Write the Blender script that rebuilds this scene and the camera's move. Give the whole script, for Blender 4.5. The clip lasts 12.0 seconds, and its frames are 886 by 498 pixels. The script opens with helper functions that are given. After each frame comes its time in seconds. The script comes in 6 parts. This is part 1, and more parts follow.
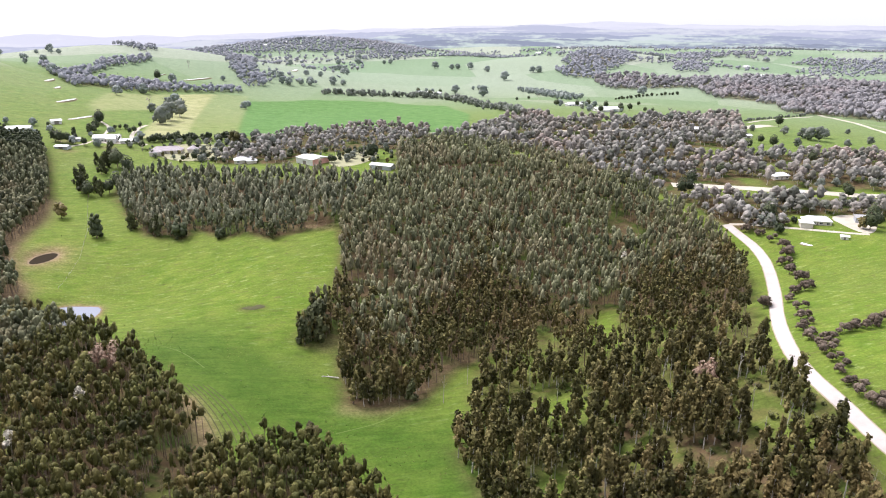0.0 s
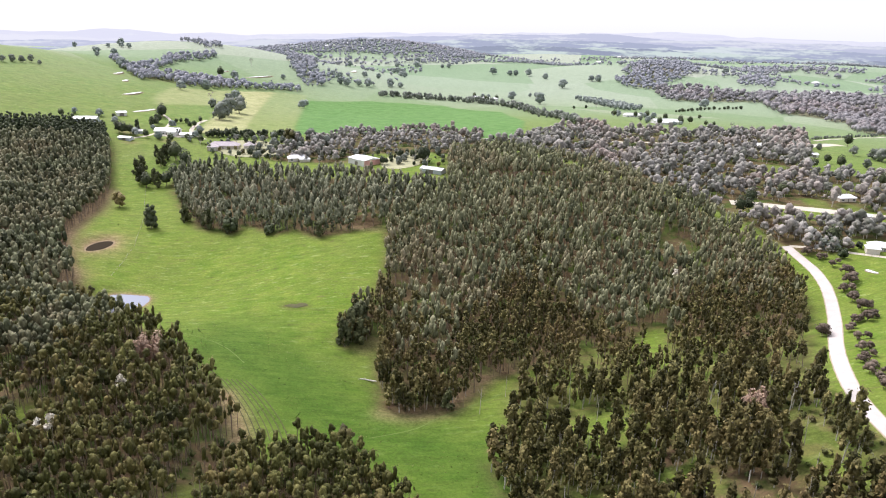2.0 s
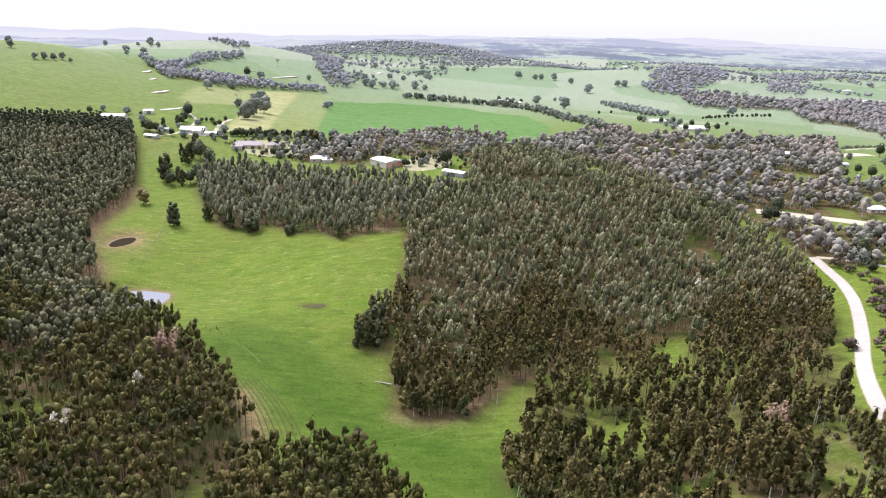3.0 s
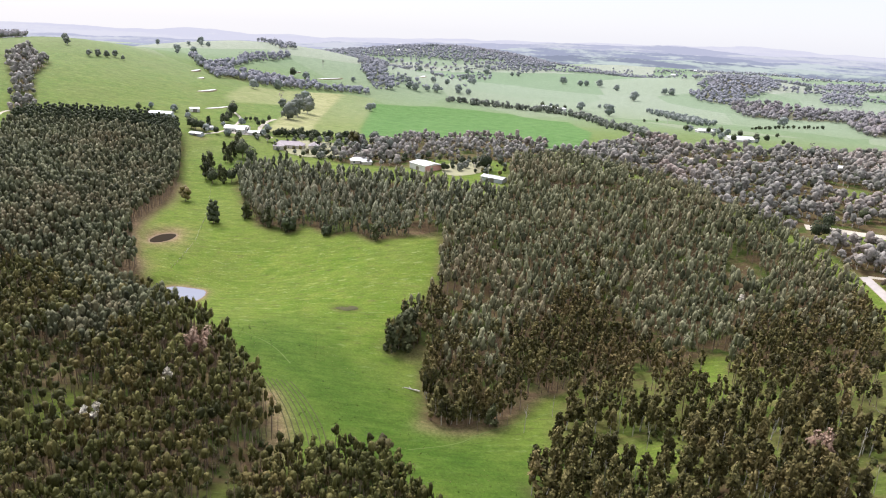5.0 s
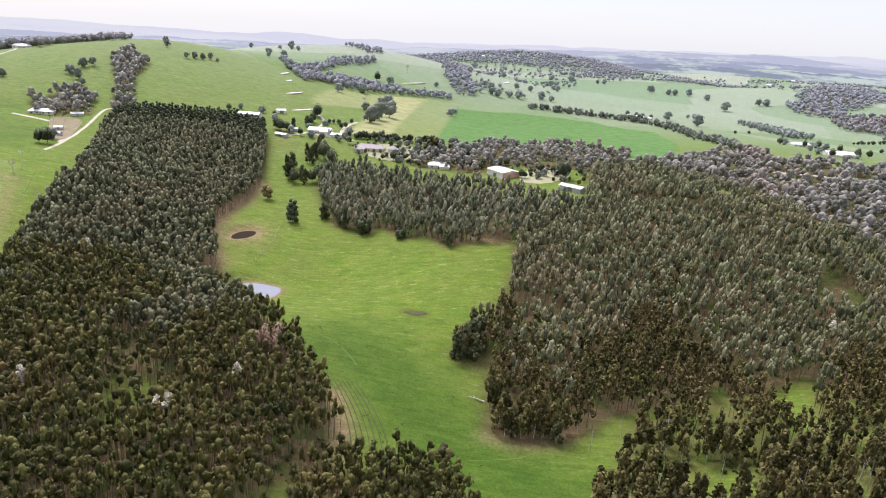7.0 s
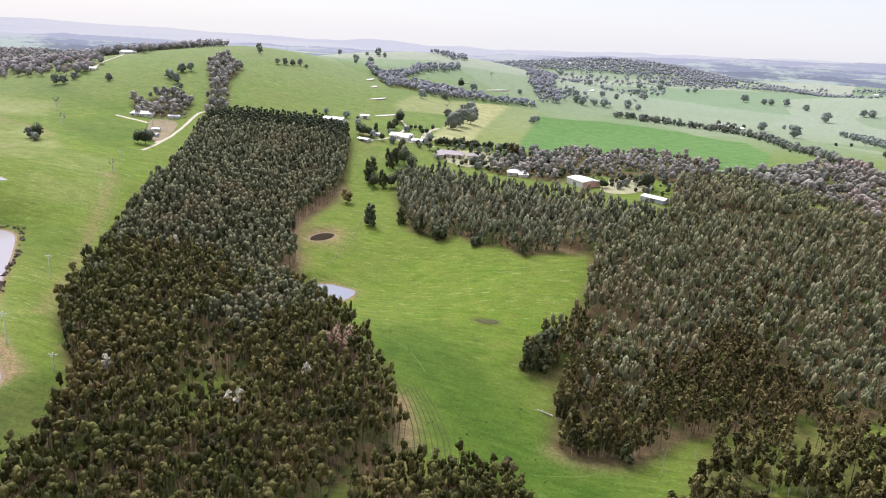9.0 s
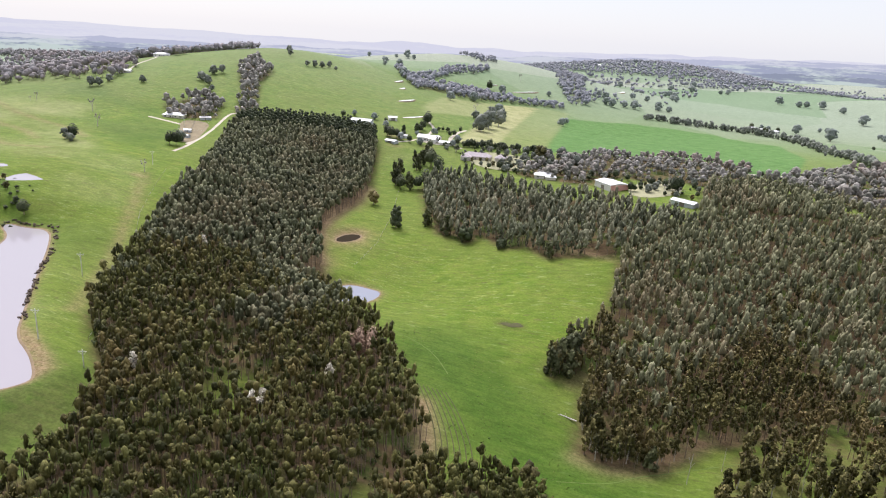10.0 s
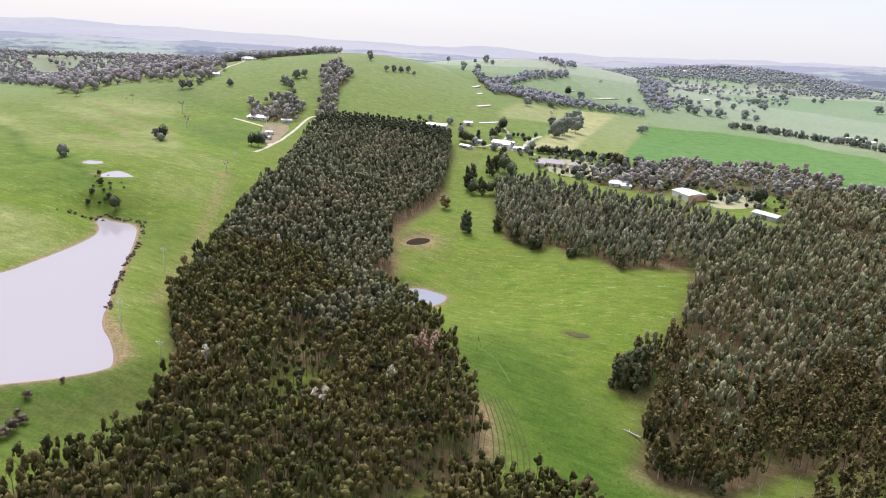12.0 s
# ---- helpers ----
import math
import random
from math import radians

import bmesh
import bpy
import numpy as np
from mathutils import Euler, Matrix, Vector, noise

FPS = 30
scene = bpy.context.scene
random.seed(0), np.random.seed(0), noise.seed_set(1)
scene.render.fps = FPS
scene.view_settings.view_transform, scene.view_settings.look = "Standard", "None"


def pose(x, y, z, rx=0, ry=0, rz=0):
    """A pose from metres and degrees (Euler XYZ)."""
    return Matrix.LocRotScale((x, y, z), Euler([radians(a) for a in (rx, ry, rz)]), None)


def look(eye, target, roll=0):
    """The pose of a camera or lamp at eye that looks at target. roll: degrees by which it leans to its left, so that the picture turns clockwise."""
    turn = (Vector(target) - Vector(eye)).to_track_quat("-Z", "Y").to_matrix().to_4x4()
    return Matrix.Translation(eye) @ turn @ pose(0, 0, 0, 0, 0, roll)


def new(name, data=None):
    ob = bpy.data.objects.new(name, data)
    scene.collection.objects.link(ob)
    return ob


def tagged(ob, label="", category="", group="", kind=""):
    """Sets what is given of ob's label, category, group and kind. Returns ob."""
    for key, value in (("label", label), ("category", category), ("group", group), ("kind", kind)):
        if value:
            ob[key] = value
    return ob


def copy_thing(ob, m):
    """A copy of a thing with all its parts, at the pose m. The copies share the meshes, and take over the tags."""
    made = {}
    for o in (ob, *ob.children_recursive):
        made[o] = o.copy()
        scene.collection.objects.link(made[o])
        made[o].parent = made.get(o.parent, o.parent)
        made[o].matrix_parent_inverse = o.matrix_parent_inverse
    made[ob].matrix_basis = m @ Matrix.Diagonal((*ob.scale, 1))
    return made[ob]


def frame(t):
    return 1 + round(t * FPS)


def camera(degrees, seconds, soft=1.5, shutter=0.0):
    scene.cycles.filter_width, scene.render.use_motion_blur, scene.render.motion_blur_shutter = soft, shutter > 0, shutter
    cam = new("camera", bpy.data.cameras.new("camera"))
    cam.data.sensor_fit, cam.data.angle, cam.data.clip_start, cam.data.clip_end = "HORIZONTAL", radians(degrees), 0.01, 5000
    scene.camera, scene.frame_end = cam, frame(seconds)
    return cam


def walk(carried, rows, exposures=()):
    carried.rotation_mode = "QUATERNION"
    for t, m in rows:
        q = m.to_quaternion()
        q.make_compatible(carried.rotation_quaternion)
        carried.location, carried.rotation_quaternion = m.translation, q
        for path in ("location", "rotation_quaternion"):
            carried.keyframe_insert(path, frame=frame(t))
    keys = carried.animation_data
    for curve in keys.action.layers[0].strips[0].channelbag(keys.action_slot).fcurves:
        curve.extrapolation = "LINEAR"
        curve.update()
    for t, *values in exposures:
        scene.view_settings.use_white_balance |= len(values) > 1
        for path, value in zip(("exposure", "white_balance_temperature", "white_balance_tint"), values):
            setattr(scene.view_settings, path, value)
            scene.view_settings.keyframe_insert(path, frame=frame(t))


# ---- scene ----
cam = camera(65, 12.0, soft=1.05)
ROWS = [
    (0.0, 0.0, 0.0, 140.0, 72.036, -0.0, 0.0),
    (0.5, 0.36, 0.88, 139.98, 72.101, -0.41, 1.208),
    (1.0, 1.01, 2.15, 139.87, 72.209, -0.805, 2.465),
    (1.5, 1.57, 3.3, 139.7, 72.295, -1.148, 3.627),
    (2.0, 2.08, 4.34, 139.74, 72.359, -1.54, 4.782),
    (2.5, 2.6, 5.4, 139.72, 72.446, -1.923, 5.863),
    (3.0, 3.2, 6.55, 139.58, 72.507, -2.174, 6.865),
    (5.0, 4.84, 11.05, 139.57, 72.652, -3.051, 10.53),
    (5.5, 5.18, 12.31, 139.64, 72.659, -3.259, 11.442),
    (6.0, 5.55, 13.37, 139.45, 72.719, -3.375, 12.948),
    (6.5, 5.94, 14.35, 139.48, 72.73, -3.492, 15.147),
    (7.0, 6.52, 15.26, 139.43, 72.722, -3.522, 17.336),
    (7.5, 6.83, 16.37, 139.36, 72.715, -3.559, 19.362),
    (9.5, 9.06, 19.43, 139.33, 72.859, -3.427, 25.429),
    (10.0, 9.53, 20.07, 139.52, 72.85, -3.372, 26.555),
    (10.5, 10.15, 20.52, 139.57, 72.882, -3.344, 27.828),
    (11.0, 10.76, 21.09, 139.77, 72.864, -3.314, 29.528),
    (11.5, 11.49, 21.29, 140.07, 72.85, -3.382, 31.325),
    (12.0, 12.44, 21.74, 140.31, 72.836, -3.393, 32.957),
]
walk(cam, [(t, pose(x, y, z, rx, ry, rz)) for t, x, y, z, rx, ry, rz in ROWS],
     [(0.0, 0.89, 6450, 14), (4.0, 0.78, 6450, 14), (8.0, 0.67, 6450, 14), (12.0, 0.63, 6450, 14)])

# ---- overcast daylight ----
world = bpy.data.worlds.new("sky")
scene.world = world
world.use_nodes = True
wn, wl = world.node_tree.nodes, world.node_tree.links
wn.clear()
sky = wn.new("ShaderNodeTexSky")
sky.sky_type = "NISHITA"
sky.sun_disc = False
sky.sun_elevation, sky.sun_rotation = radians(52), radians(-60)
clear = wn.new("ShaderNodeBackground")
clear.inputs["Strength"].default_value = 0.02
cloud = wn.new("ShaderNodeBackground")
cloud.inputs["Color"].default_value = (0.93, 0.96, 1.03, 1)
cloud.inputs["Strength"].default_value = 0.50
both = wn.new("ShaderNodeAddShader")
wout = wn.new("ShaderNodeOutputWorld")
wl.new(sky.outputs[0], clear.inputs["Color"])
wl.new(clear.outputs[0], both.inputs[0])
wl.new(cloud.outputs[0], both.inputs[1])
wl.new(both.outputs[0], wout.inputs["Surface"])

sun = new("sun", bpy.data.lights.new("sun", "SUN"))
sun.data.energy, sun.data.angle, sun.data.color = 3.0, radians(34), (1.0, 0.97, 0.945)
sun.matrix_world = look((-330, 560, 560), (0, 300, 0))


# ---- the plan ----
LAKE = [
    (-326, 172), (-333, 191), (-341, 213), (-351, 233), (-363, 245), (-382, 253), (-385, 260), (-371, 259),
    (-356, 265), (-330, 246), (-290, 211), (-256, 182), (-239, 168), (-222, 162), (-206, 153), (-202, 148),
    (-209, 133), (-219, 120), (-232, 100), (-282, 90), (-330, 117), (-336, 148),
]
POND = [
    (-204, 324), (-204, 333), (-199, 339), (-187, 339), (-179, 338), (-176, 329), (-178, 318), (-184, 313),
    (-195, 315),
]
DAM = [
    (-240, 379), (-243, 388), (-241, 397), (-236, 400), (-231, 398), (-229, 389), (-231, 382), (-235, 378),
]
PLANTATION_WEST = [
    (-346, 602), (-320, 558), (-288, 496), (-271, 449), (-259, 394), (-238, 361), (-218, 337), (-176, 295),
    (-150, 279), (-130, 261), (-109, 242), (-93, 223), (-83, 210), (-83, 206), (-86, 197), (-91, 190),
    (-91, 177), (-85, 165), (-93, 124), (-128, 88), (-153, 84), (-164, 96), (-164, 103), (-164, 112),
    (-161, 122), (-164, 131), (-176, 149), (-188, 167), (-211, 181), (-242, 202), (-267, 231), (-301, 285),
    (-329, 328), (-348, 360), (-354, 377), (-448, 508), (-473, 547), (-407, 590), (-355, 604),
]
STAND_SOUTH = [
    (-79, 187), (-71, 196), (-61, 203), (-51, 209), (-40, 206), (-32, 196), (-23, 188), (-14, 176),
    (-7, 156), (-33, 148), (-58, 144), (-75, 160), (-83, 177),
]
PLANTATION_EAST = [
    (-67, 428), (-60, 395), (-57, 357), (-64, 322), (-68, 298), (-63, 293), (-50, 308), (-46, 278),
    (-39, 248), (-26, 248), (-10, 257), (4, 284), (17, 293), (32, 311), (51, 324), (72, 332),
    (85, 349), (97, 351), (105, 334), (119, 324), (136, 305), (157, 330), (165, 355), (172, 402),
    (166, 424), (157, 452), (146, 482), (115, 528), (72, 565), (32, 596), (-12, 611), (-40, 597),
    (-33, 499), (-38, 487),
]
STAND_NORTH = [
    (-248, 514), (-222, 472), (-191, 430), (-167, 424), (-160, 436), (-137, 421), (-124, 424), (-107, 412),
    (-87, 421), (-67, 429), (-38, 487), (-43, 500), (-78, 513), (-123, 525), (-166, 527), (-217, 547),
    (-249, 541), (-250, 523),
]
STAND_EAST = [
    (14, 284), (11, 242), (4, 219), (12, 190), (15, 160), (77, 149), (110, 141), (122, 152),
    (122, 163), (122, 183), (133, 208), (122, 229), (130, 259), (151, 312), (136, 304), (120, 321),
    (106, 333), (98, 346), (92, 338), (88, 312), (86, 296), (78, 296), (76, 318), (70, 328),
    (52, 321), (33, 307), (18, 290),
]
ROAD = [
    (183, 432), (185, 414), (187, 394), (182, 365), (168, 327), (148, 283), (136, 248), (133, 224),
    (134, 202), (135, 184), (138, 167), (143, 149),
]
W_HOMES = [
    (-193, 575), (-186, 628), (-182, 673), (-154, 720), (-110, 738), (-50, 742), (-20, 719), (-6, 639),
    (-34, 595), (-46, 606), (-62, 616), (-91, 603), (-110, 604), (-123, 570), (-141, 563),
]
W_EAST = [
    (-7, 646), (28, 690), (71, 764), (109, 772), (125, 715), (157, 764), (186, 730), (229, 779),
    (262, 782), (354, 852), (286, 657), (254, 603), (285, 587), (389, 607), (341, 480), (313, 482),
    (259, 492), (193, 500), (163, 480), (134, 510), (106, 546), (65, 586), (22, 628),
]
W_YARD = [
    (168, 485), (249, 470), (329, 461), (300, 416), (264, 434), (234, 439), (208, 438), (216, 418),
    (193, 418), (182, 427), (172, 450), (165, 471),
]
W_FAR_EAST = [
    (308, 1488), (323, 1371), (399, 1370), (483, 1364), (470, 1238), (497, 1182), (517, 1102), (476, 978),
    (526, 954), (551, 872), (620, 900), (900, 1300), (858, 1378), (820, 1444), (758, 1457), (733, 1528),
    (612, 1498), (488, 1480), (438, 1514), (401, 1556), (349, 1545),
]
W_KNOLL = [
    (250, 1619), (266, 1558), (328, 1502), (363, 1596), (435, 1684), (470, 1790), (500, 2000), (420, 2060),
    (340, 1860), (278, 1715),
]
W_CREEK = [
    (-587, 1042), (-509, 941), (-469, 903), (-452, 895), (-433, 948), (-410, 991), (-379, 1049), (-317, 1123),
    (-328, 1150), (-352, 1122), (-391, 1084), (-413, 1074), (-436, 1069), (-474, 1025), (-490, 975), (-525, 985),
    (-593, 1069),
]
W_CREEK_N = [
    (-525, 985), (-493, 981), (-526, 1098), (-526, 1154), (-511, 1193), (-501, 1245), (-518, 1271), (-539, 1238),
    (-560, 1198), (-544, 1105), (-537, 1039),
]
W_SLOPE = [
    (-434, 1440), (-390, 1305), (-347, 1220), (-319, 1167), (-299, 1197), (-310, 1290), (-345, 1327), (-387, 1495),
    (-440, 1700), (-445, 1960), (-620, 2010), (-520, 1700),
]
W_CREST = [
    (-800, 2150), (-620, 2010), (-445, 1950), (-225, 1935), (-100, 2020), (-60, 2300), (-150, 2520), (-500, 2500),
    (-850, 2350),
]
W_RIDGE = [
    (-1735, 788), (-2042, 1245), (-2052, 1545), (-1869, 1671), (-734, 736), (-726, 669), (-674, 580), (-765, 516),
    (-726, 445), (-885, 487), (-1352, 616),
]
W_AVENUE = [
    (-624, 718), (-632, 762), (-570, 718), (-547, 667), (-480, 583), (-491, 563), (-548, 636),
]
W_FARM = [
    (-568, 546), (-564, 590), (-531, 591), (-501, 548), (-530, 513),
]
W_COPSE = [
    (-640, 1395), (-600, 1420), (-560, 1410), (-540, 1370), (-545, 1325), (-575, 1345),
]
W_EAST_BELT = [
    (893, 1842), (964, 1784), (1040, 1681), (1103, 1789), (1046, 1860), (969, 1910),
]
W_EAST_UPPER = [
    (509, 1589), (584, 1587), (644, 1755), (606, 1790), (538, 1686),
]
W_MID_BELT = [
    (631, 1957), (829, 2049), (950, 1967), (982, 2036), (860, 2129), (712, 2187),
]
W_PASTURE_BELT = [
    (-230, 2039), (-103, 2052), (26, 2110), (216, 2230), (300, 2100), (317, 2160), (226, 2320), (-40, 2132),
    (-234, 2073),
]
RIDGE_CLEAR = [
    (-1650, 870), (-1722, 981), (-1625, 994), (-1310, 794), (-1154, 663), (-1291, 699),
]
PALE_MID = [
    (-347, 1073), (-303, 1104), (-270, 954), (-205, 695), (-247, 673), (-293, 848),
]
TRI_DAM = [
    (-420, 282), (-412, 289), (-406, 298), (-418, 301), (-431, 303), (-431, 295), (-427, 287),
]
HILL_DAM = [
    (-463, 294), (-453, 297), (-451, 304), (-458, 308), (-467, 303),
]
W_RIDGE_TOP = [
    (-775, 715), (-735, 790), (-705, 840), (-740, 900), (-860, 860), (-860, 760),
]
CROP = [
    (-289, 1051), (-201, 1124), (-94, 1136), (5, 1038), (32, 841), (24, 691), (-8, 668), (-48, 705),
    (-132, 729), (-198, 688), (-214, 733),
]
PALE = [
    (-286, 651), (-307, 747), (-382, 1014), (-366, 1045), (-347, 1073), (-294, 846), (-247, 671),
]
PALE_W = [
    (-397, 792), (-430, 912), (-387, 1012), (-339, 847), (-354, 803), (-377, 759),
]
HEDGE = [
    (-197, 1201), (-139, 1214), (-81, 1207), (-23, 1196), (15, 1158), (40, 1077), (65, 948), (86, 848),
    (93, 794), (109, 766),
]
HEDGE_BLOCK = [
    (142, 1367), (171, 1382), (222, 1287), (244, 1242), (226, 1172), (191, 1191), (154, 1323),
]
HEDGE_DOTS = [
    (294, 1204), (347, 1256), (392, 1272), (433, 1290),
]
ROAD_ROW = [
    (-3, 674), (9, 679), (26, 687), (-45, 665),
]
HOME_HEDGE = [
    (-273, 642), (-256, 650), (-232, 658), (-208, 668), (-195, 677),
]
GARDEN = [
    (-267, 613), (-256, 650), (-206, 660), (-166, 628), (-144, 577), (-190, 572), (-216, 579), (-243, 588),
]
GARDEN_B = [
    (-145, 583), (-114, 625), (-91, 608), (-47, 616), (-39, 558), (-76, 560), (-104, 565),
]
DAM_FOOT = [
    (-199, 115), (-204, 121), (-192, 110), (-205, 133), (-194, 114), (-190, 106),
]
PINE_LINE = [(-470, 552), (-440, 576), (-405, 594), (-370, 604), (-350, 606)]
HILLS = [
    (-180, 340, 90, -7.2), (-30, 250, 80, -17.6), (90, 340, 80, -35.4), (-90, 210, 60, 4.0),
    (-100, 420, 90, -5.2), (140, 270, 70, 17.2), (200, 420, 110, -5.2), (-250, 280, 80, -4.8),
    (-330, 230, 90, -6.2), (-410, 370, 110, 16.2), (-270, 470, 80, -18.2), (-480, 520, 130, -18.0),
    (-80, 550, 130, 0.4), (-340, 640, 120, 3.2), (350, 720, 200, 3.5), (-650, 780, 230, 66.5),
    (-250, 950, 250, -20.3), (60, 800, 250, 25.1), (380, 1100, 280, -6.3), (-650, 1400, 260, 76.0), (-720, 930, 110, 15.0),
    (-760, 2300, 200, 13.0), (-600, 2330, 190, 13.0), (-450, 2330, 170, 16.0), (-300, 2400, 180, 15.0), (-150, 2450, 180, 7.0), (-1500, 1100, 330, 20.0), (440, 1900, 170, 34.0),
    (150, 1600, 400, -4.0), (-700, 450, 250, 11.2), (0, 120, 100, -21.7), (-170, 345, 45, -13.4),
]


def smooth(a, b, v):
    u = np.clip((v - a) / (b - a), 0.0, 1.0)
    return u * u * (3 - 2 * u)


def land(x, y):
    """Height of the bare land, before water is let into it."""
    z = np.full(np.shape(x), 22.0)
    for hx, hy, s, a in HILLS:
        z = z + a * np.exp(-((x - hx) ** 2 + (y - hy) ** 2) / (2 * s * s))
    d = np.hypot(x, y)
    east = smooth(-0.62, 0.1, x / np.maximum(d, 1.0))
    z = z + (6 + 24 * east) * smooth(1300, 2600, d)
    far = smooth(800, 2200, d) * (0.4 + 0.6 * east)
    z = z + far * (10 * np.sin(x / 290 + 0.8) * np.cos(y / 260 + x / 900) + 6 * np.sin((x + y) / 170 + 2.0))
    west = smooth(-0.5, -0.68, x / np.maximum(d, 1.0))
    z = z - 34 * smooth(2700 - 800 * west, 3300 - 800 * west, d)
    z = z + 0.35 * np.sin(x / 11.0 + 1.3 * np.sin(y / 17.0)) * np.sin(y / 13.0) + 0.8 * np.sin(x / 37.0) * np.sin(y / 43.0 + 1)
    return z

# ---- tools ----
RNG = np.random.default_rng(7)


def inside(poly, x, y):
    """Which of the points lie in the polygon."""
    c = np.zeros(np.shape(x), bool)
    px, py = zip(*poly)
    j = len(poly) - 1
    for i in range(len(poly)):
        if py[i] != py[j]:
            c ^= ((py[i] > y) != (py[j] > y)) & (x < (px[j] - px[i]) * (y - py[i]) / (py[j] - py[i]) + px[i])
        j = i
    return c


def line_distance(points, x, y, closed=False):
    """Distance of the points to a polyline."""
    d = np.full(np.shape(x), 1e9)
    n = len(points)
    for i in range(n if closed else n - 1):
        (ax, ay), (bx, by) = points[i], points[(i + 1) % n]
        vx, vy = bx - ax, by - ay
        u = np.clip(((x - ax) * vx + (y - ay) * vy) / max(vx * vx + vy * vy, 1e-9), 0, 1)
        d = np.minimum(d, np.hypot(x - ax - u * vx, y - ay - u * vy))
    return d


def signed(poly, x, y):
    d = line_distance(poly, x, y, True)
    return np.where(inside(poly, x, y), -d, d)


def rounded(points, closed=True, times=2):
    """Chaikin's corner cutting."""
    p = [Vector((float(a), float(b))) for a, b in points]
    for _ in range(times):
        q = [] if closed else [p[0]]
        for i in range(len(p) if closed else len(p) - 1):
            a, b = p[i], p[(i + 1) % len(p)]
            q += [a * 0.75 + b * 0.25, a * 0.25 + b * 0.75]
        if not closed:
            q.append(p[-1])
        p = q
    return [(v.x, v.y) for v in p]


def node_material(name):
    m = bpy.data.materials.new(name)
    m.use_nodes = True
    n, l = m.node_tree.nodes, m.node_tree.links
    return m, n, l, n["Principled BSDF"]


def ramp(n, stops):
    r = n.new("ShaderNodeValToRGB")
    e = r.color_ramp.elements
    e[0].position, e[0].color = stops[0][0], (*stops[0][1], 1)
    e[1].position, e[1].color = stops[-1][0], (*stops[-1][1], 1)
    for p, c in stops[1:-1]:
        k = e.new(p)
        k.color = (*c, 1)
    return r


def noise_tex(n, l, scale, detail=4.0, stretch=None, rough=0.55):
    g = n.new("ShaderNodeNewGeometry")
    t = n.new("ShaderNodeTexNoise")
    t.inputs["Scale"].default_value, t.inputs["Detail"].default_value, t.inputs["Roughness"].default_value = scale, detail, rough
    if stretch:
        turn, mp = n.new("ShaderNodeMapping"), n.new("ShaderNodeMapping")
        turn.inputs["Rotation"].default_value = (0, 0, radians(stretch[3]))
        mp.inputs["Scale"].default_value = stretch[:3]
        l.new(g.outputs["Position"], turn.inputs["Vector"])
        l.new(turn.outputs[0], mp.inputs["Vector"])
        l.new(mp.outputs[0], t.inputs["Vector"])
    else:
        l.new(g.outputs["Position"], t.inputs["Vector"])
    return t.outputs["Fac"]


def mix(n, l, a, b, fac, mode="MIX"):
    m = n.new("ShaderNodeMix")
    m.data_type, m.blend_type = "RGBA", mode
    for sock, v in ((m.inputs[6], a), (m.inputs[7], b), (m.inputs[0], fac)):
        if hasattr(v, "is_linked"):
            l.new(v, sock)
        elif isinstance(v, tuple):
            sock.default_value = (*v, 1)
        else:
            sock.default_value = v
    return m.outputs[2]


def maths(n, l, op, a, b=0.0, clamp=False):
    m = n.new("ShaderNodeMath")
    m.operation, m.use_clamp = op, clamp
    for sock, v in ((m.inputs[0], a), (m.inputs[1], b)):
        if hasattr(v, "is_linked"):
            l.new(v, sock)
        else:
            sock.default_value = v
    return m.outputs[0]


def bump(n, l, bsdf, height, strength, distance):
    b = n.new("ShaderNodeBump")
    b.inputs["Strength"].default_value, b.inputs["Distance"].default_value = strength, distance
    l.new(height, b.inputs["Height"])
    l.new(b.outputs[0], bsdf.inputs["Normal"])


def plain(name, colour, rough=0.7, metal=0.0, vary=0.25, scale=1.5, relief=0.0):
    """A worn surface: stains and grain at two scales over one colour."""
    m, n, l, b = node_material(name)
    big, fine = noise_tex(n, l, scale * 0.25, 3), noise_tex(n, l, scale * 4, 5)
    f = maths(n, l, "ADD", maths(n, l, "MULTIPLY", big, 0.6), maths(n, l, "MULTIPLY", fine, 0.4))
    lo, hi = tuple(c * (1 - vary) for c in colour), tuple(min(c * (1 + vary), 0.9) for c in colour)
    r = ramp(n, [(0.3, lo), (0.7, hi)])
    l.new(f, r.inputs[0])
    l.new(r.outputs[0], b.inputs["Base Color"])
    b.inputs["Roughness"].default_value, b.inputs["Metallic"].default_value = rough, metal
    if relief:
        bump(n, l, b, fine, 0.5, relief)
    return m


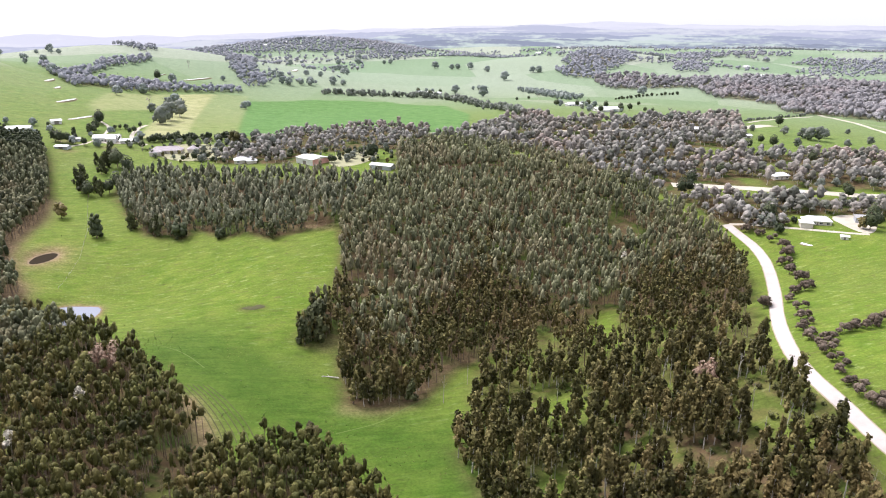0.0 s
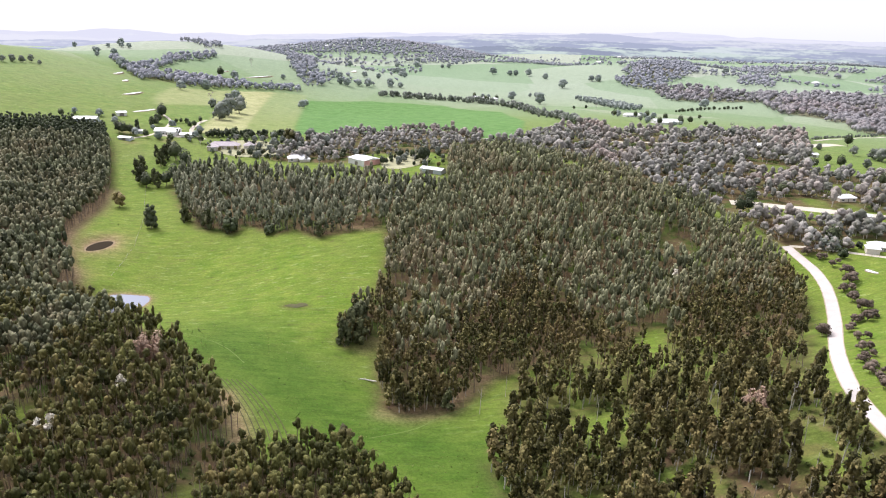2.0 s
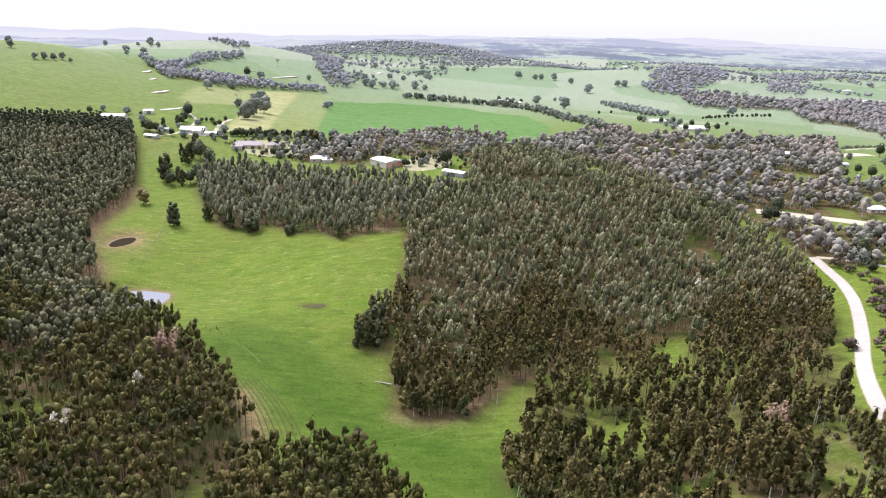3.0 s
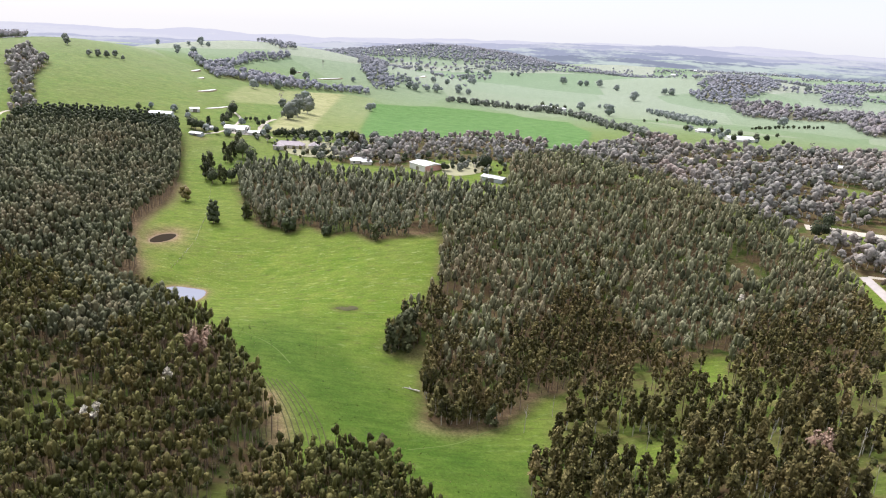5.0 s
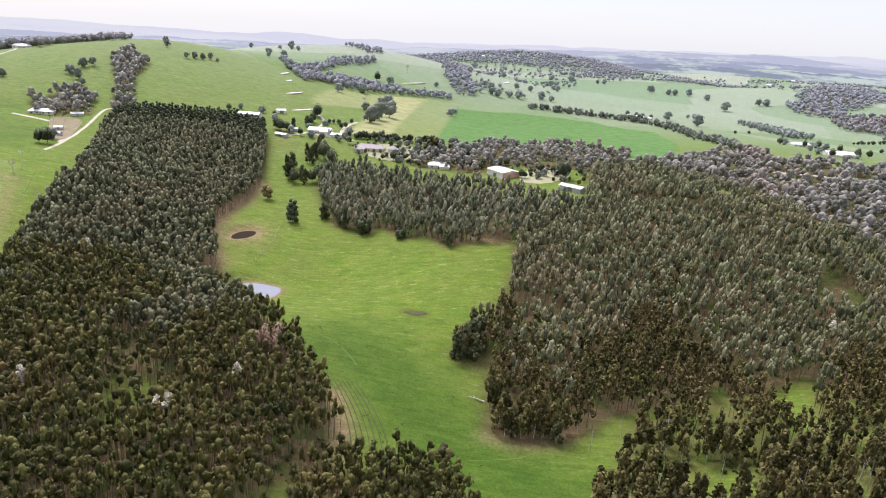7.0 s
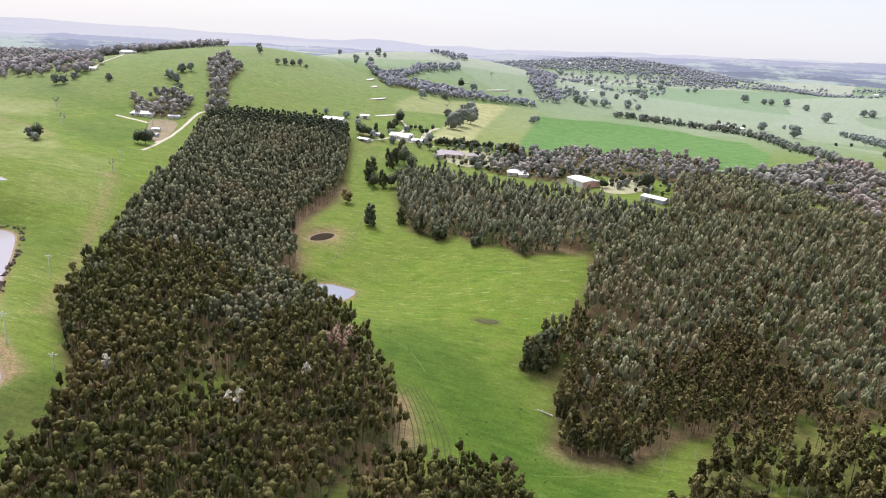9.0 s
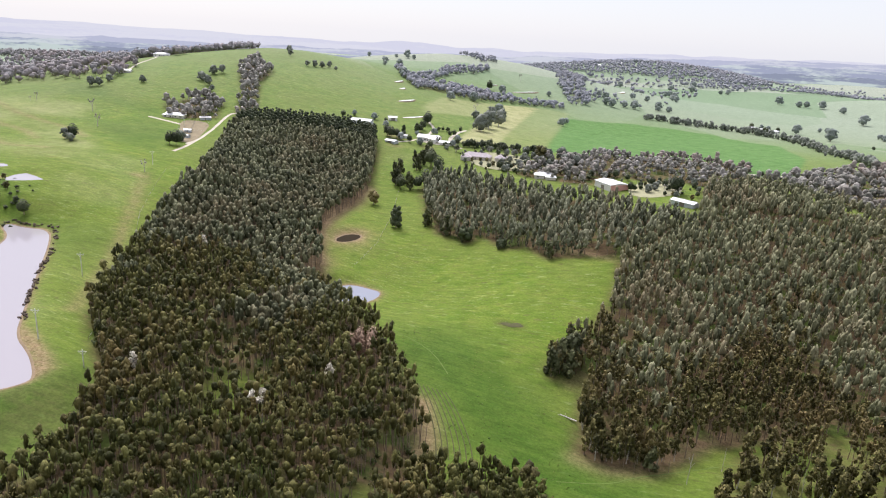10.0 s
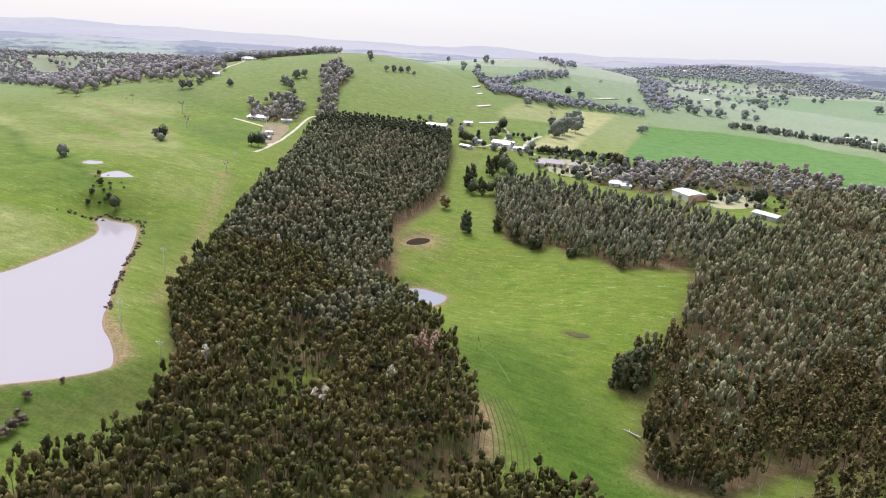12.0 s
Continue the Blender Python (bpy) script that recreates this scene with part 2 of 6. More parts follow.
def foliage(name, low, mid, high, patch=None, patch_scale=0.02, gloss=0.65, clump_share=0.45, grain_share=0.8):
    """Leaves: each clump its own shade, each tree its own tint, stands with patches of another colour."""
    m, n, l, b = node_material(name)
    g = n.new("ShaderNodeNewGeometry")
    o = n.new("ShaderNodeObjectInfo")
    a = n.new("ShaderNodeAttribute")
    a.attribute_name = "tint"
    tree = maths(n, l, "FRACT", maths(n, l, "ADD", a.outputs["Fac"], o.outputs["Random"]))
    v = maths(n, l, "ADD", maths(n, l, "MULTIPLY", g.outputs["Random Per Island"], clump_share), maths(n, l, "MULTIPLY", tree, 1 - clump_share))
    r = ramp(n, [(0.1, low), (0.5, mid), (0.92, high)])
    l.new(v, r.inputs[0])
    col = r.outputs[0]
    if patch:
        p = ramp(n, [(0.46, (0, 0, 0)), (0.66, (1, 1, 1))])
        l.new(noise_tex(n, l, patch_scale, 3), p.inputs[0])
        col = mix(n, l, col, patch, maths(n, l, "MULTIPLY", p.outputs[0], maths(n, l, "MULTIPLY", tree, 0.75)))
    grain = ramp(n, [(0.34, (0.55, 0.55, 0.55)), (0.5, (0.92, 0.92, 0.92)), (0.68, (1.5, 1.5, 1.45))])
    l.new(noise_tex(n, l, 1.7, 4, (1.0, 1.0, 0.42, 0), 0.7), grain.inputs[0])
    col = mix(n, l, col, grain.outputs[0], grain_share, "MULTIPLY")
    l.new(col, b.inputs["Base Color"])
    b.inputs["Roughness"].default_value = gloss
    b.inputs["Specular IOR Level"].default_value = 0.25
    bump(n, l, b, noise_tex(n, l, 1.9, 4, (1.0, 1.0, 0.55, 0), 0.75), 0.9 * grain_share, 0.6)
    return m


def mesh_from(name, verts, faces, mats, index=None, tint=None, flat=True):
    """A mesh from arrays of corners and of triangles or quads, with a material per face and a tint per corner."""
    me = bpy.data.meshes.new(name)
    verts, faces = np.asarray(verts, np.float32), np.asarray(faces, np.int32)
    k = faces.shape[1]
    me.vertices.add(len(verts))
    me.vertices.foreach_set("co", verts.ravel())
    me.loops.add(faces.size)
    me.loops.foreach_set("vertex_index", faces.ravel())
    me.polygons.add(len(faces))
    me.polygons.foreach_set("loop_start", np.arange(len(faces), dtype=np.int32) * k)
    for m in mats:
        me.materials.append(m)
    if index is not None:
        me.polygons.foreach_set("material_index", np.asarray(index, np.int32))
    me.polygons.foreach_set("use_smooth", np.full(len(faces), not flat))
    if tint is not None:
        me.attributes.new("tint", "FLOAT", "POINT").data.foreach_set("value", np.asarray(tint, np.float32))
    me.update(calc_edges=True)
    return me


def part(name, bm, material, parent, label=""):
    """Links a bmesh as one mesh under a thing or part."""
    me = bpy.data.meshes.new(name)
    bm.to_mesh(me)
    bm.free()
    for m in material if isinstance(material, (list, tuple)) else [material]:
        me.materials.append(m)
    ob = new(name, me)
    ob.parent = parent
    return tagged(ob, label)


def box(bm, x0, x1, y0, y1, z0, z1):
    v = [bm.verts.new(p) for p in ((x0, y0, z0), (x1, y0, z0), (x1, y1, z0), (x0, y1, z0), (x0, y0, z1), (x1, y0, z1), (x1, y1, z1), (x0, y1, z1))]
    for f in ((3, 2, 1, 0), (4, 5, 6, 7), (0, 1, 5, 4), (1, 2, 6, 5), (2, 3, 7, 6), (3, 0, 4, 7)):
        bm.faces.new([v[i] for i in f])


def tube(bm, a, b, r0, r1, n=6):
    a, b = Vector(a), Vector(b)
    q = (b - a).to_track_quat("Z", "Y")
    ring = []
    for p, r in ((a, r0), (b, r1)):
        ring.append([bm.verts.new(p + q @ Vector((r * math.cos(k * math.tau / n), r * math.sin(k * math.tau / n), 0))) for k in range(n)])
    for k in range(n):
        bm.faces.new((ring[0][k], ring[0][(k + 1) % n], ring[1][(k + 1) % n], ring[1][k]))
    bm.faces.new(ring[1])
    bm.faces.new(ring[0][::-1])

# ---- land, water, road ----
LAKE_R, POND_R, DAM_R = rounded(LAKE), rounded(POND, times=1), rounded(DAM)
ROAD_R = rounded(ROAD, False)
POND_Z = float(land(np.array([-183.0]), np.array([328.0]))[0]) - 0.8
DAM_Z = float(land(np.array([-235.0]), np.array([388.0]))[0]) - 1.2
TRI_R, HILL_R = TRI_DAM, HILL_DAM
TRI_Z = float(land(np.array([-414.0]), np.array([290.0]))[0]) + 0.3
HILL_Z = float(land(np.array([-457.0]), np.array([297.0]))[0]) + 0.2
WATERS = [(LAKE_R, 20.0, 26.0), (POND_R, POND_Z, 9.0), (DAM_R, DAM_Z, 7.0), (TRI_R, TRI_Z, 9.0), (HILL_R, HILL_Z, 7.0)]


def height(x, y):
    z = land(x, y)
    for poly, level, bank in WATERS:
        near = (np.abs(x - np.mean([p[0] for p in poly])) < 220) & (np.abs(y - np.mean([p[1] for p in poly])) < 220)
        if not np.any(near):
            continue
        xs, ys = x[near], y[near]
        s = signed(poly, xs, ys)
        shore = level + np.where(s < 0, np.maximum(s * 0.25, -2.0), np.minimum(s * 0.12, 1.2))
        k = smooth(0, bank, s)
        zz = z.copy()
        zz[near] = shore * (1 - k) + z[near] * k
        z = zz
    return z


def at(x, y):
    return float(height(np.array([float(x)]), np.array([float(y)]))[0])


def steps(parts):
    out = [parts[0][0]]
    for a, b, s in parts:
        n = max(1, round((b - a) / s))
        out += list(a + (b - a) * np.arange(1, n + 1) / n)
    return np.array(out)


def growing(a, b, s, g):
    out = [a]
    while out[-1] < b:
        out.append(out[-1] + s)
        s *= g
    return np.array(out[1:])


gx = steps([(-560, -320, 5), (-320, 220, 2.5), (220, 460, 5)])
gx = np.concatenate([-growing(560, 4950, 6, 1.06)[::-1], gx, growing(460, 4950, 6, 1.06)])
gy = steps([(60, 115, 6), (115, 450, 2.5), (450, 720, 5), (720, 1300, 9)])
gy = np.concatenate([-growing(-60, 900, 8, 1.2)[::-1], gy, growing(1300, 4950, 10, 1.05)])
GX, GY = np.meshgrid(gx, gy)
VX, VY = GX.ravel(), GY.ravel()
VZ = height(VX, VY)

# grassy gaps in the stands and the bush: x, y, radius
OPENINGS = [(228, 588, 15), (236, 608, 10), (262, 545, 13), (277, 553, 10), (291, 662, 9), (230, 506, 9), (250, 500, 8)]
GLADES = [(-152, 193, 15), (-146, 178, 8), (47, 243, 14), (36, 192, 9), (70, 200, 9), (112, 196, 11), (-84, 172, 9)]
FORESTS = [PLANTATION_WEST, PLANTATION_EAST, STAND_NORTH, STAND_EAST, STAND_SOUTH]
floor_mask = np.zeros(len(VX))
for poly in FORESTS:
    s = signed(poly, VX, VY)
    floor_mask = np.maximum(floor_mask, (0.5 if poly is STAND_EAST else 0.9) * (1 - smooth(-4, 7, s)))
for poly in (W_HOMES, W_EAST, W_YARD, W_FARM, W_AVENUE):
    floor_mask = np.maximum(floor_mask, 0.85 * (1 - smooth(-5, 4, signed(poly, VX, VY))))
for poly in (W_CREEK, W_KNOLL, W_FAR_EAST, W_SLOPE):
    floor_mask = np.maximum(floor_mask, 0.6 * (1 - smooth(-30, -8, signed(poly, VX, VY))))
for gx_, gy_, gr_ in ((-88, 184, 16), (-80, 172, 16), (-78, 160, 16), (60, 215, 18), (85, 190, 26), (105, 180, 24), (60, 180, 26)):
    floor_mask = np.maximum(floor_mask, 0.95 * np.exp(-(np.hypot(VX - gx_, VY - gy_) / gr_) ** 4))
floor_mask = np.maximum(floor_mask, 0.5 * (1 - smooth(-60, 40, signed(RIDGE_CLEAR, VX, VY))))
for gx_, gy_, gr_ in GLADES + OPENINGS:
    floor_mask = floor_mask * (1 - 0.75 * np.exp(-(np.hypot(VX - gx_, VY - gy_) / gr_) ** 4))
foot_mask = np.exp(-(line_distance([(-262, 92), (-232, 104), (-206, 124), (-190, 140)], VX, VY) / 26) ** 2) * (signed(LAKE_R, VX, VY) > 2)
floor_mask = np.maximum(floor_mask, 0.3 * foot_mask)
floor_mask = np.maximum(floor_mask, 0.6 * np.exp(-(np.hypot((VX + 97) / 8, (VY - 327) / 4.5)) ** 4))
crop_mask = 1 - smooth(-3, 3, signed(CROP, VX, VY))
lush = rounded([(-110, 275), (-75, 250), (-45, 232), (-15, 222), (10, 205), (20, 150)], False)
lush_foot = [(-235, 92), (-205, 118), (-196, 132)]
lush_mask = np.maximum(np.exp(-(line_distance(lush, VX, VY) / 34) ** 2), np.exp(-(line_distance(lush_foot, VX, VY) / 40) ** 2))
dry_mask = np.maximum(1 - smooth(-3, 3, signed(PALE, VX, VY)), np.maximum(0.55 * (1 - smooth(-5, 5, signed(PALE_W, VX, VY))), 0.28 * (1 - smooth(-3, 3, signed(PALE_MID, VX, VY)))))
# grows with distance: how strongly the grass colour is paled as haze
haze_mask = smooth(450, 1600, np.hypot(VX, VY)) * (1 - 0.45 * smooth(-250, -420, VX) * (1 - smooth(1050, 1300, np.hypot(VX, VY))))
bare_mask = np.maximum(np.exp(-np.maximum(signed(POND_R, VX, VY), 0) / 2.0), np.exp(-np.maximum(signed(DAM_R, VX, VY), 0) / 7.0))
bare_mask = np.maximum(bare_mask, np.exp(-np.maximum(signed(LAKE_R, VX, VY), 0) / 1.3))
west_edge = rounded([(-80, 200), (-83, 212), (-89, 223), (-98, 234)], False)
bare_mask = np.maximum(bare_mask, 0.8 * np.exp(-(line_distance(west_edge, VX, VY) / 4.5) ** 2))
tip_edge = [(-55, 294), (-52, 302)], [(-38, 244), (-27, 245), (-14, 253), (-1, 281), (12, 298), (30, 312)], [(-72, 424), (-88, 428), (-110, 424)]
for edge_line in tip_edge:
    bare_mask = np.maximum(bare_mask, 0.4 * np.exp(-(line_distance(edge_line, VX, VY) / 5) ** 2))
dam_strip = rounded([(-226, 340), (-243, 362), (-262, 394), (-276, 450), (-290, 490)], False)
bare_mask = np.maximum(bare_mask, 0.95 * np.exp(-(line_distance(dam_strip, VX, VY) / 9.0) ** 2))
south_bank = [(-246, 173), (-234, 170), (-220, 164), (-208, 158), (-206, 152), (-206, 146)]
bare_mask = np.maximum(bare_mask, 0.9 * np.exp(-(np.hypot(VX + 131, VY - 245) / 8) ** 2))
bare_mask = np.maximum(bare_mask, np.exp(-(line_distance(south_bank, VX, VY) / 3.5) ** 2))


west_paddock = [(-700, 560), (-560, 540), (-470, 500), (-400, 385), (-320, 290), (-262, 215), (-215, 150), (-225, 80), (-420, 80), (-760, 380)]
west_part = 1 - smooth(-25, 10, signed(west_paddock, VX, VY))
band = np.where(west_part > 0)[0]
soft_patch, fine_patch = np.zeros(len(VX)), np.zeros(len(VX))
soft_patch[band] = [noise.noise((x * 0.007, y * 0.013, 4.0)) for x, y in zip(VX[band], VY[band])]
fine_patch[band] = [noise.noise((x * 0.022, y * 0.045, 9.0)) for x, y in zip(VX[band], VY[band])]
dry_mask = np.maximum(dry_mask, west_part * np.clip(0.9 * soft_patch + 0.35 * fine_patch, 0, 0.55))
lush_mask = np.maximum(lush_mask, west_part * np.clip(-1.1 * soft_patch + 0.4 * fine_patch, 0, 0.6))
gully = rounded([(-385, 262), (-398, 272), (-428, 280), (-462, 290), (-500, 288), (-540, 292), (-590, 318), (-640, 330)], False)
lush_mask = np.maximum(lush_mask, 0.8 * np.exp(-(line_distance(gully, VX, VY) / 5.0) ** 2))
for pad in ([(-690, 445), (-600, 425), (-545, 420), (-500, 400)], [(-640, 400), (-560, 390), (-520, 372)], [(-380, 355), (-350, 320), (-300, 262), (-250, 200)], [(-560, 355), (-520, 345), (-480, 352)]):
    bare_mask = np.maximum(bare_mask, 0.45 * np.exp(-(line_distance(rounded(pad, False), VX, VY) / 3.5) ** 2))
for bx, by, br in ((-379, 347, 6), (-462, 300, 7), (-505, 388, 6), (-430, 285, 5), (-340, 627, 9), (-325, 600, 7), (-300, 618, 6)):
    bare_mask = np.maximum(bare_mask, 0.7 * np.exp(-(np.hypot(VX - bx, (VY - by) * 1.6) / br) ** 2))


def ground_material():
    m, n, l, b = node_material("pasture")
    a = n.new("ShaderNodeAttribute")
    a.attribute_name = "cover"
    far = n.new("ShaderNodeAttribute")
    far.attribute_name = "paddock"
    sep = n.new("ShaderNodeSeparateColor")
    l.new(a.outputs["Color"], sep.inputs[0])
    big, mid_, fine = noise_tex(n, l, 0.014, 4), noise_tex(n, l, 0.09, 5), noise_tex(n, l, 0.9, 6, rough=0.7)
    tuft = noise_tex(n, l, 0.5, 6, (0.3, 1.0, 1.0, -15), 0.65)
    rows_ = noise_tex(n, l, 0.5, 3, (0.06, 1.0, 1.0, -15))
    f = maths(n, l, "ADD", maths(n, l, "MULTIPLY", mid_, 0.6), maths(n, l, "MULTIPLY", rows_, 0.4))
    r = ramp(n, [(0.34, (0.122, 0.212, 0.024)), (0.5, (0.168, 0.250, 0.034)), (0.66, (0.228, 0.282, 0.052))])
    l.new(f, r.inputs[0])
    col = mix(n, l, r.outputs[0], (0.19, 0.24, 0.050), maths(n, l, "MULTIPLY", maths(n, l, "SUBTRACT", big, 0.40, True), 3.0, True))
    tr = ramp(n, [(0.56, (0, 0, 0)), (0.68, (1, 1, 1))])
    l.new(tuft, tr.inputs[0])
    col = mix(n, l, col, (0.155, 0.15, 0.055), maths(n, l, "MULTIPLY", tr.outputs[0], 0.75))
    tl = ramp(n, [(0.34, (1, 1, 1)), (0.42, (0, 0, 0))])
    l.new(tuft, tl.inputs[0])
    col = mix(n, l, col, (0.30, 0.36, 0.13), maths(n, l, "MULTIPLY", tl.outputs[0], 0.8))
    fr = ramp(n, [(0.3, (0.43, 0.43, 0.43)), (0.7, (0.92, 0.92, 0.92))])
    l.new(fine, fr.inputs[0])
    wet = n.new("ShaderNodeAttribute")
    wet.attribute_name = "lush"
    wr = ramp(n, [(0.35, (0.052, 0.122, 0.014)), (0.65, (0.092, 0.165, 0.024))])
    l.new(f, wr.inputs[0])
    col = mix(n, l, col, wr.outputs[0], maths(n, l, "MULTIPLY", wet.outputs["Fac"], 0.85))
    # far paddocks, each sown or grazed differently, paled and blued to paint haze
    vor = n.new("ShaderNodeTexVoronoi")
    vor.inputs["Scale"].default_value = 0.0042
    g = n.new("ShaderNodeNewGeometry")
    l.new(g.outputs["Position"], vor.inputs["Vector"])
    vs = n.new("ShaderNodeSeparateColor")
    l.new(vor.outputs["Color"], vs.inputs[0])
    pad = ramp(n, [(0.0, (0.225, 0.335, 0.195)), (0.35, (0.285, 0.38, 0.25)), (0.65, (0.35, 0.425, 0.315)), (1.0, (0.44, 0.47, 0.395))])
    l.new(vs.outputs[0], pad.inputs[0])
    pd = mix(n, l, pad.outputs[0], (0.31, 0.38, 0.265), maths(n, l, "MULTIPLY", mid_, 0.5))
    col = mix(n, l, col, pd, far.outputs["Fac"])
    dry = ramp(n, [(0.35, (0.36, 0.38, 0.17)), (0.65, (0.48, 0.47, 0.25))])
    l.new(mid_, dry.inputs[0])
    col = mix(n, l, col, dry.outputs[0], sep.outputs[2])
    crop = ramp(n, [(0.35, (0.115, 0.245, 0.068)), (0.65, (0.165, 0.30, 0.095))])
    l.new(mid_, crop.inputs[0])
    col = mix(n, l, col, crop.outputs[0], sep.outputs[1])
    litter = ramp(n, [(0.36, (0.13, 0.085, 0.048)), (0.48, (0.17, 0.118, 0.066)), (0.6, (0.075, 0.105, 0.024))])
    l.new(mid_, litter.inputs[0])
    fl = maths(n, l, "MULTIPLY", sep.outputs[0], maths(n, l, "ADD", maths(n, l, "MULTIPLY", tuft, 1.5), 0.35), True)
    col = mix(n, l, col, litter.outputs[0], fl)
    soil = ramp(n, [(0.35, (0.27, 0.18, 0.10)), (0.65, (0.43, 0.31, 0.195))])
    l.new(fine, soil.inputs[0])
    edge = maths(n, l, "MULTIPLY", a.outputs["Alpha"], maths(n, l, "ADD", maths(n, l, "MULTIPLY", mid_, 1.6), 0.1), True)
    col = mix(n, l, col, soil.outputs[0], edge)
    col = mix(n, l, col, fr.outputs[0], 0.8, "MULTIPLY")
    clod = ramp(n, [(0.38, (0.78, 0.8, 0.74)), (0.5, (1.0, 1.0, 1.0)), (0.62, (1.2, 1.17, 1.15))])
    l.new(noise_tex(n, l, 0.30, 6, (0.35, 1.0, 1.0, -15), 0.72), clod.inputs[0])
    col = mix(n, l, col, clod.outputs[0], 0.7, "MULTIPLY")
    l.new(col, b.inputs["Base Color"])
    b.inputs["Roughness"].default_value = 0.9
    b.inputs["Specular IOR Level"].default_value = 0.1
    bump(n, l, b, fine, 0.6, 0.25)
    return m


def build_ground():
    nx, ny = len(gx), len(gy)
    i = np.arange(nx * ny).reshape(ny, nx)
    q = np.stack([i[:-1, :-1], i[:-1, 1:], i[1:, 1:], i[1:, :-1]], -1).reshape(-1, 4)
    me = mesh_from("ground", np.stack([VX, VY, VZ], 1), q, [ground_material()], flat=False)
    cover = np.stack([floor_mask, crop_mask, dry_mask, bare_mask], 1).astype(np.float32)
    # paddock carries the strength of the painted haze tint
    me.attributes.new("paddock", "FLOAT", "POINT").data.foreach_set("value", haze_mask.astype(np.float32))
    me.attributes.new("lush", "FLOAT", "POINT").data.foreach_set("value", lush_mask.astype(np.float32))
    me.attributes.new("cover", "FLOAT_COLOR", "POINT").data.foreach_set("color", cover.ravel())
    tagged(new("ground", me), "rolling green grazing land with dry paddocks and leaf litter under the trees", "ground", kind="structure")


build_ground()


def water_material(name, colour, rough, gloss=0.5):
    m, n, l, b = node_material(name)
    b.inputs["Specular IOR Level"].default_value = gloss
    b.inputs["Base Color"].default_value = (*colour, 1)
    b.inputs["Roughness"].default_value = rough
    b.inputs["IOR"].default_value = 1.33
    bump(n, l, b, noise_tex(n, l, 0.8, 4), 0.12, 0.05)
    return m


def build_water(name, poly, z, material, label):
    bm = bmesh.new()
    bm.faces.new([bm.verts.new((x, y, z)) for x, y in poly])
    bmesh.ops.triangulate(bm, faces=bm.faces[:])
    ob = part(name, bm, material, None)
    return tagged(ob, label, "water", kind="structure")


pale_water = water_material("pale_water", (0.36, 0.335, 0.365), 0.1)
brown_water = water_material("brown_water", (0.032, 0.023, 0.014), 0.7, 0.05)
build_water("water_lake", LAKE_R, 20.0, pale_water, "pale grey-lilac farm lake with bare muddy banks")
blue_water = water_material("blue_grey_water", (0.27, 0.285, 0.345), 0.1, 0.35)
build_water("water_pond", POND_R, POND_Z, blue_water, "small pale farm pond beside the plantation")
build_water("water_dam", DAM_R, DAM_Z, brown_water, "small brown stock dam with bare banks")


build_water("water_dam_upper", TRI_R, TRI_Z, pale_water, "three-cornered pale farm dam in the green paddock")
build_water("water_dam_hill", HILL_R, HILL_Z, pale_water, "narrow pale water hole on the grassy hillside")


def ribbon(name, line, width, material, label, lift=0.12, edge=None, cat="road"):
    """A strip of road laid on the land, slightly crowned, with ragged margins."""
    pts = [Vector((a, b)) for a, b in line]
    fine = [pts[0]]
    for a, b in zip(pts, pts[1:]):
        k = max(1, int((b - a).length / 3))
        fine += [a.lerp(b, (i + 1) / k) for i in range(k)]
    across = (-1.0, -0.86, -0.4, 0.0, 0.4, 0.86, 1.0)
    V, Q, I = [], [], []
    for i, p in enumerate(fine):
        d = (fine[min(i + 1, len(fine) - 1)] - fine[max(i - 1, 0)]).normalized()
        nrm = Vector((-d.y, d.x))
        for u in across:
            w = width / 2 * u * (1 + (0.07 * noise.noise((p.x * 0.2, p.y * 0.2, u * 3)) if abs(u) > 0.9 else 0))
            q = p + nrm * w
            V.append((q.x, q.y, at(q.x, q.y) + lift * (1.2 - abs(u) ** 3)))
    n = len(across)
    for i in range(len(fine) - 1):
        for k in range(n - 1):
            Q.append((i * n + k, i * n + k + 1, (i + 1) * n + k + 1, (i + 1) * n + k))
            I.append(1 if k in (0, n - 2) else 0)
    me = mesh_from(name, V, Q, [material, edge or material], I, flat=False)
    return tagged(new(name, me), label, cat, kind="structure")


gravel = plain("pale_gravel", (0.46, 0.42, 0.4), 0.95, 0, 0.14, 0.8, 0.03)
gravel_edge = plain("gravel_margin", (0.34, 0.28, 0.2), 0.95, 0, 0.3, 1.2, 0.04)
ribbon("road", ROAD_R, 6.2, gravel, "pale gravel road winding past the plantation", edge=gravel_edge)

# ---- trees ----
PHI = (1 + 5 ** 0.5) / 2
ICO_V = np.array([(-1, PHI, 0), (1, PHI, 0), (-1, -PHI, 0), (1, -PHI, 0), (0, -1, PHI), (0, 1, PHI), (0, -1, -PHI), (0, 1, -PHI), (PHI, 0, -1), (PHI, 0, 1), (-PHI, 0, -1), (-PHI, 0, 1)]) / math.hypot(1, PHI)
ICO_F = np.array([(0, 11, 5), (0, 5, 1), (0, 1, 7), (0, 7, 10), (0, 10, 11), (1, 5, 9), (5, 11, 4), (11, 10, 2), (10, 7, 6), (7, 1, 8), (3, 9, 4), (3, 4, 2), (3, 2, 6), (3, 6, 8), (3, 8, 9), (4, 9, 5), (2, 4, 11), (6, 2, 10), (8, 6, 7), (9, 8, 1)])


def clump(rng, centre, radius, squash=0.85):
    v = ICO_V * (radius * (1 + rng.uniform(-0.28, 0.28, (12, 1))))
    a = rng.uniform(0, math.tau)
    c, s = math.cos(a), math.sin(a)
    v = v @ np.array([(c, -s, 0), (s, c, 0), (0, 0, 1)])
    return v * (1, 1, squash) + centre, ICO_F


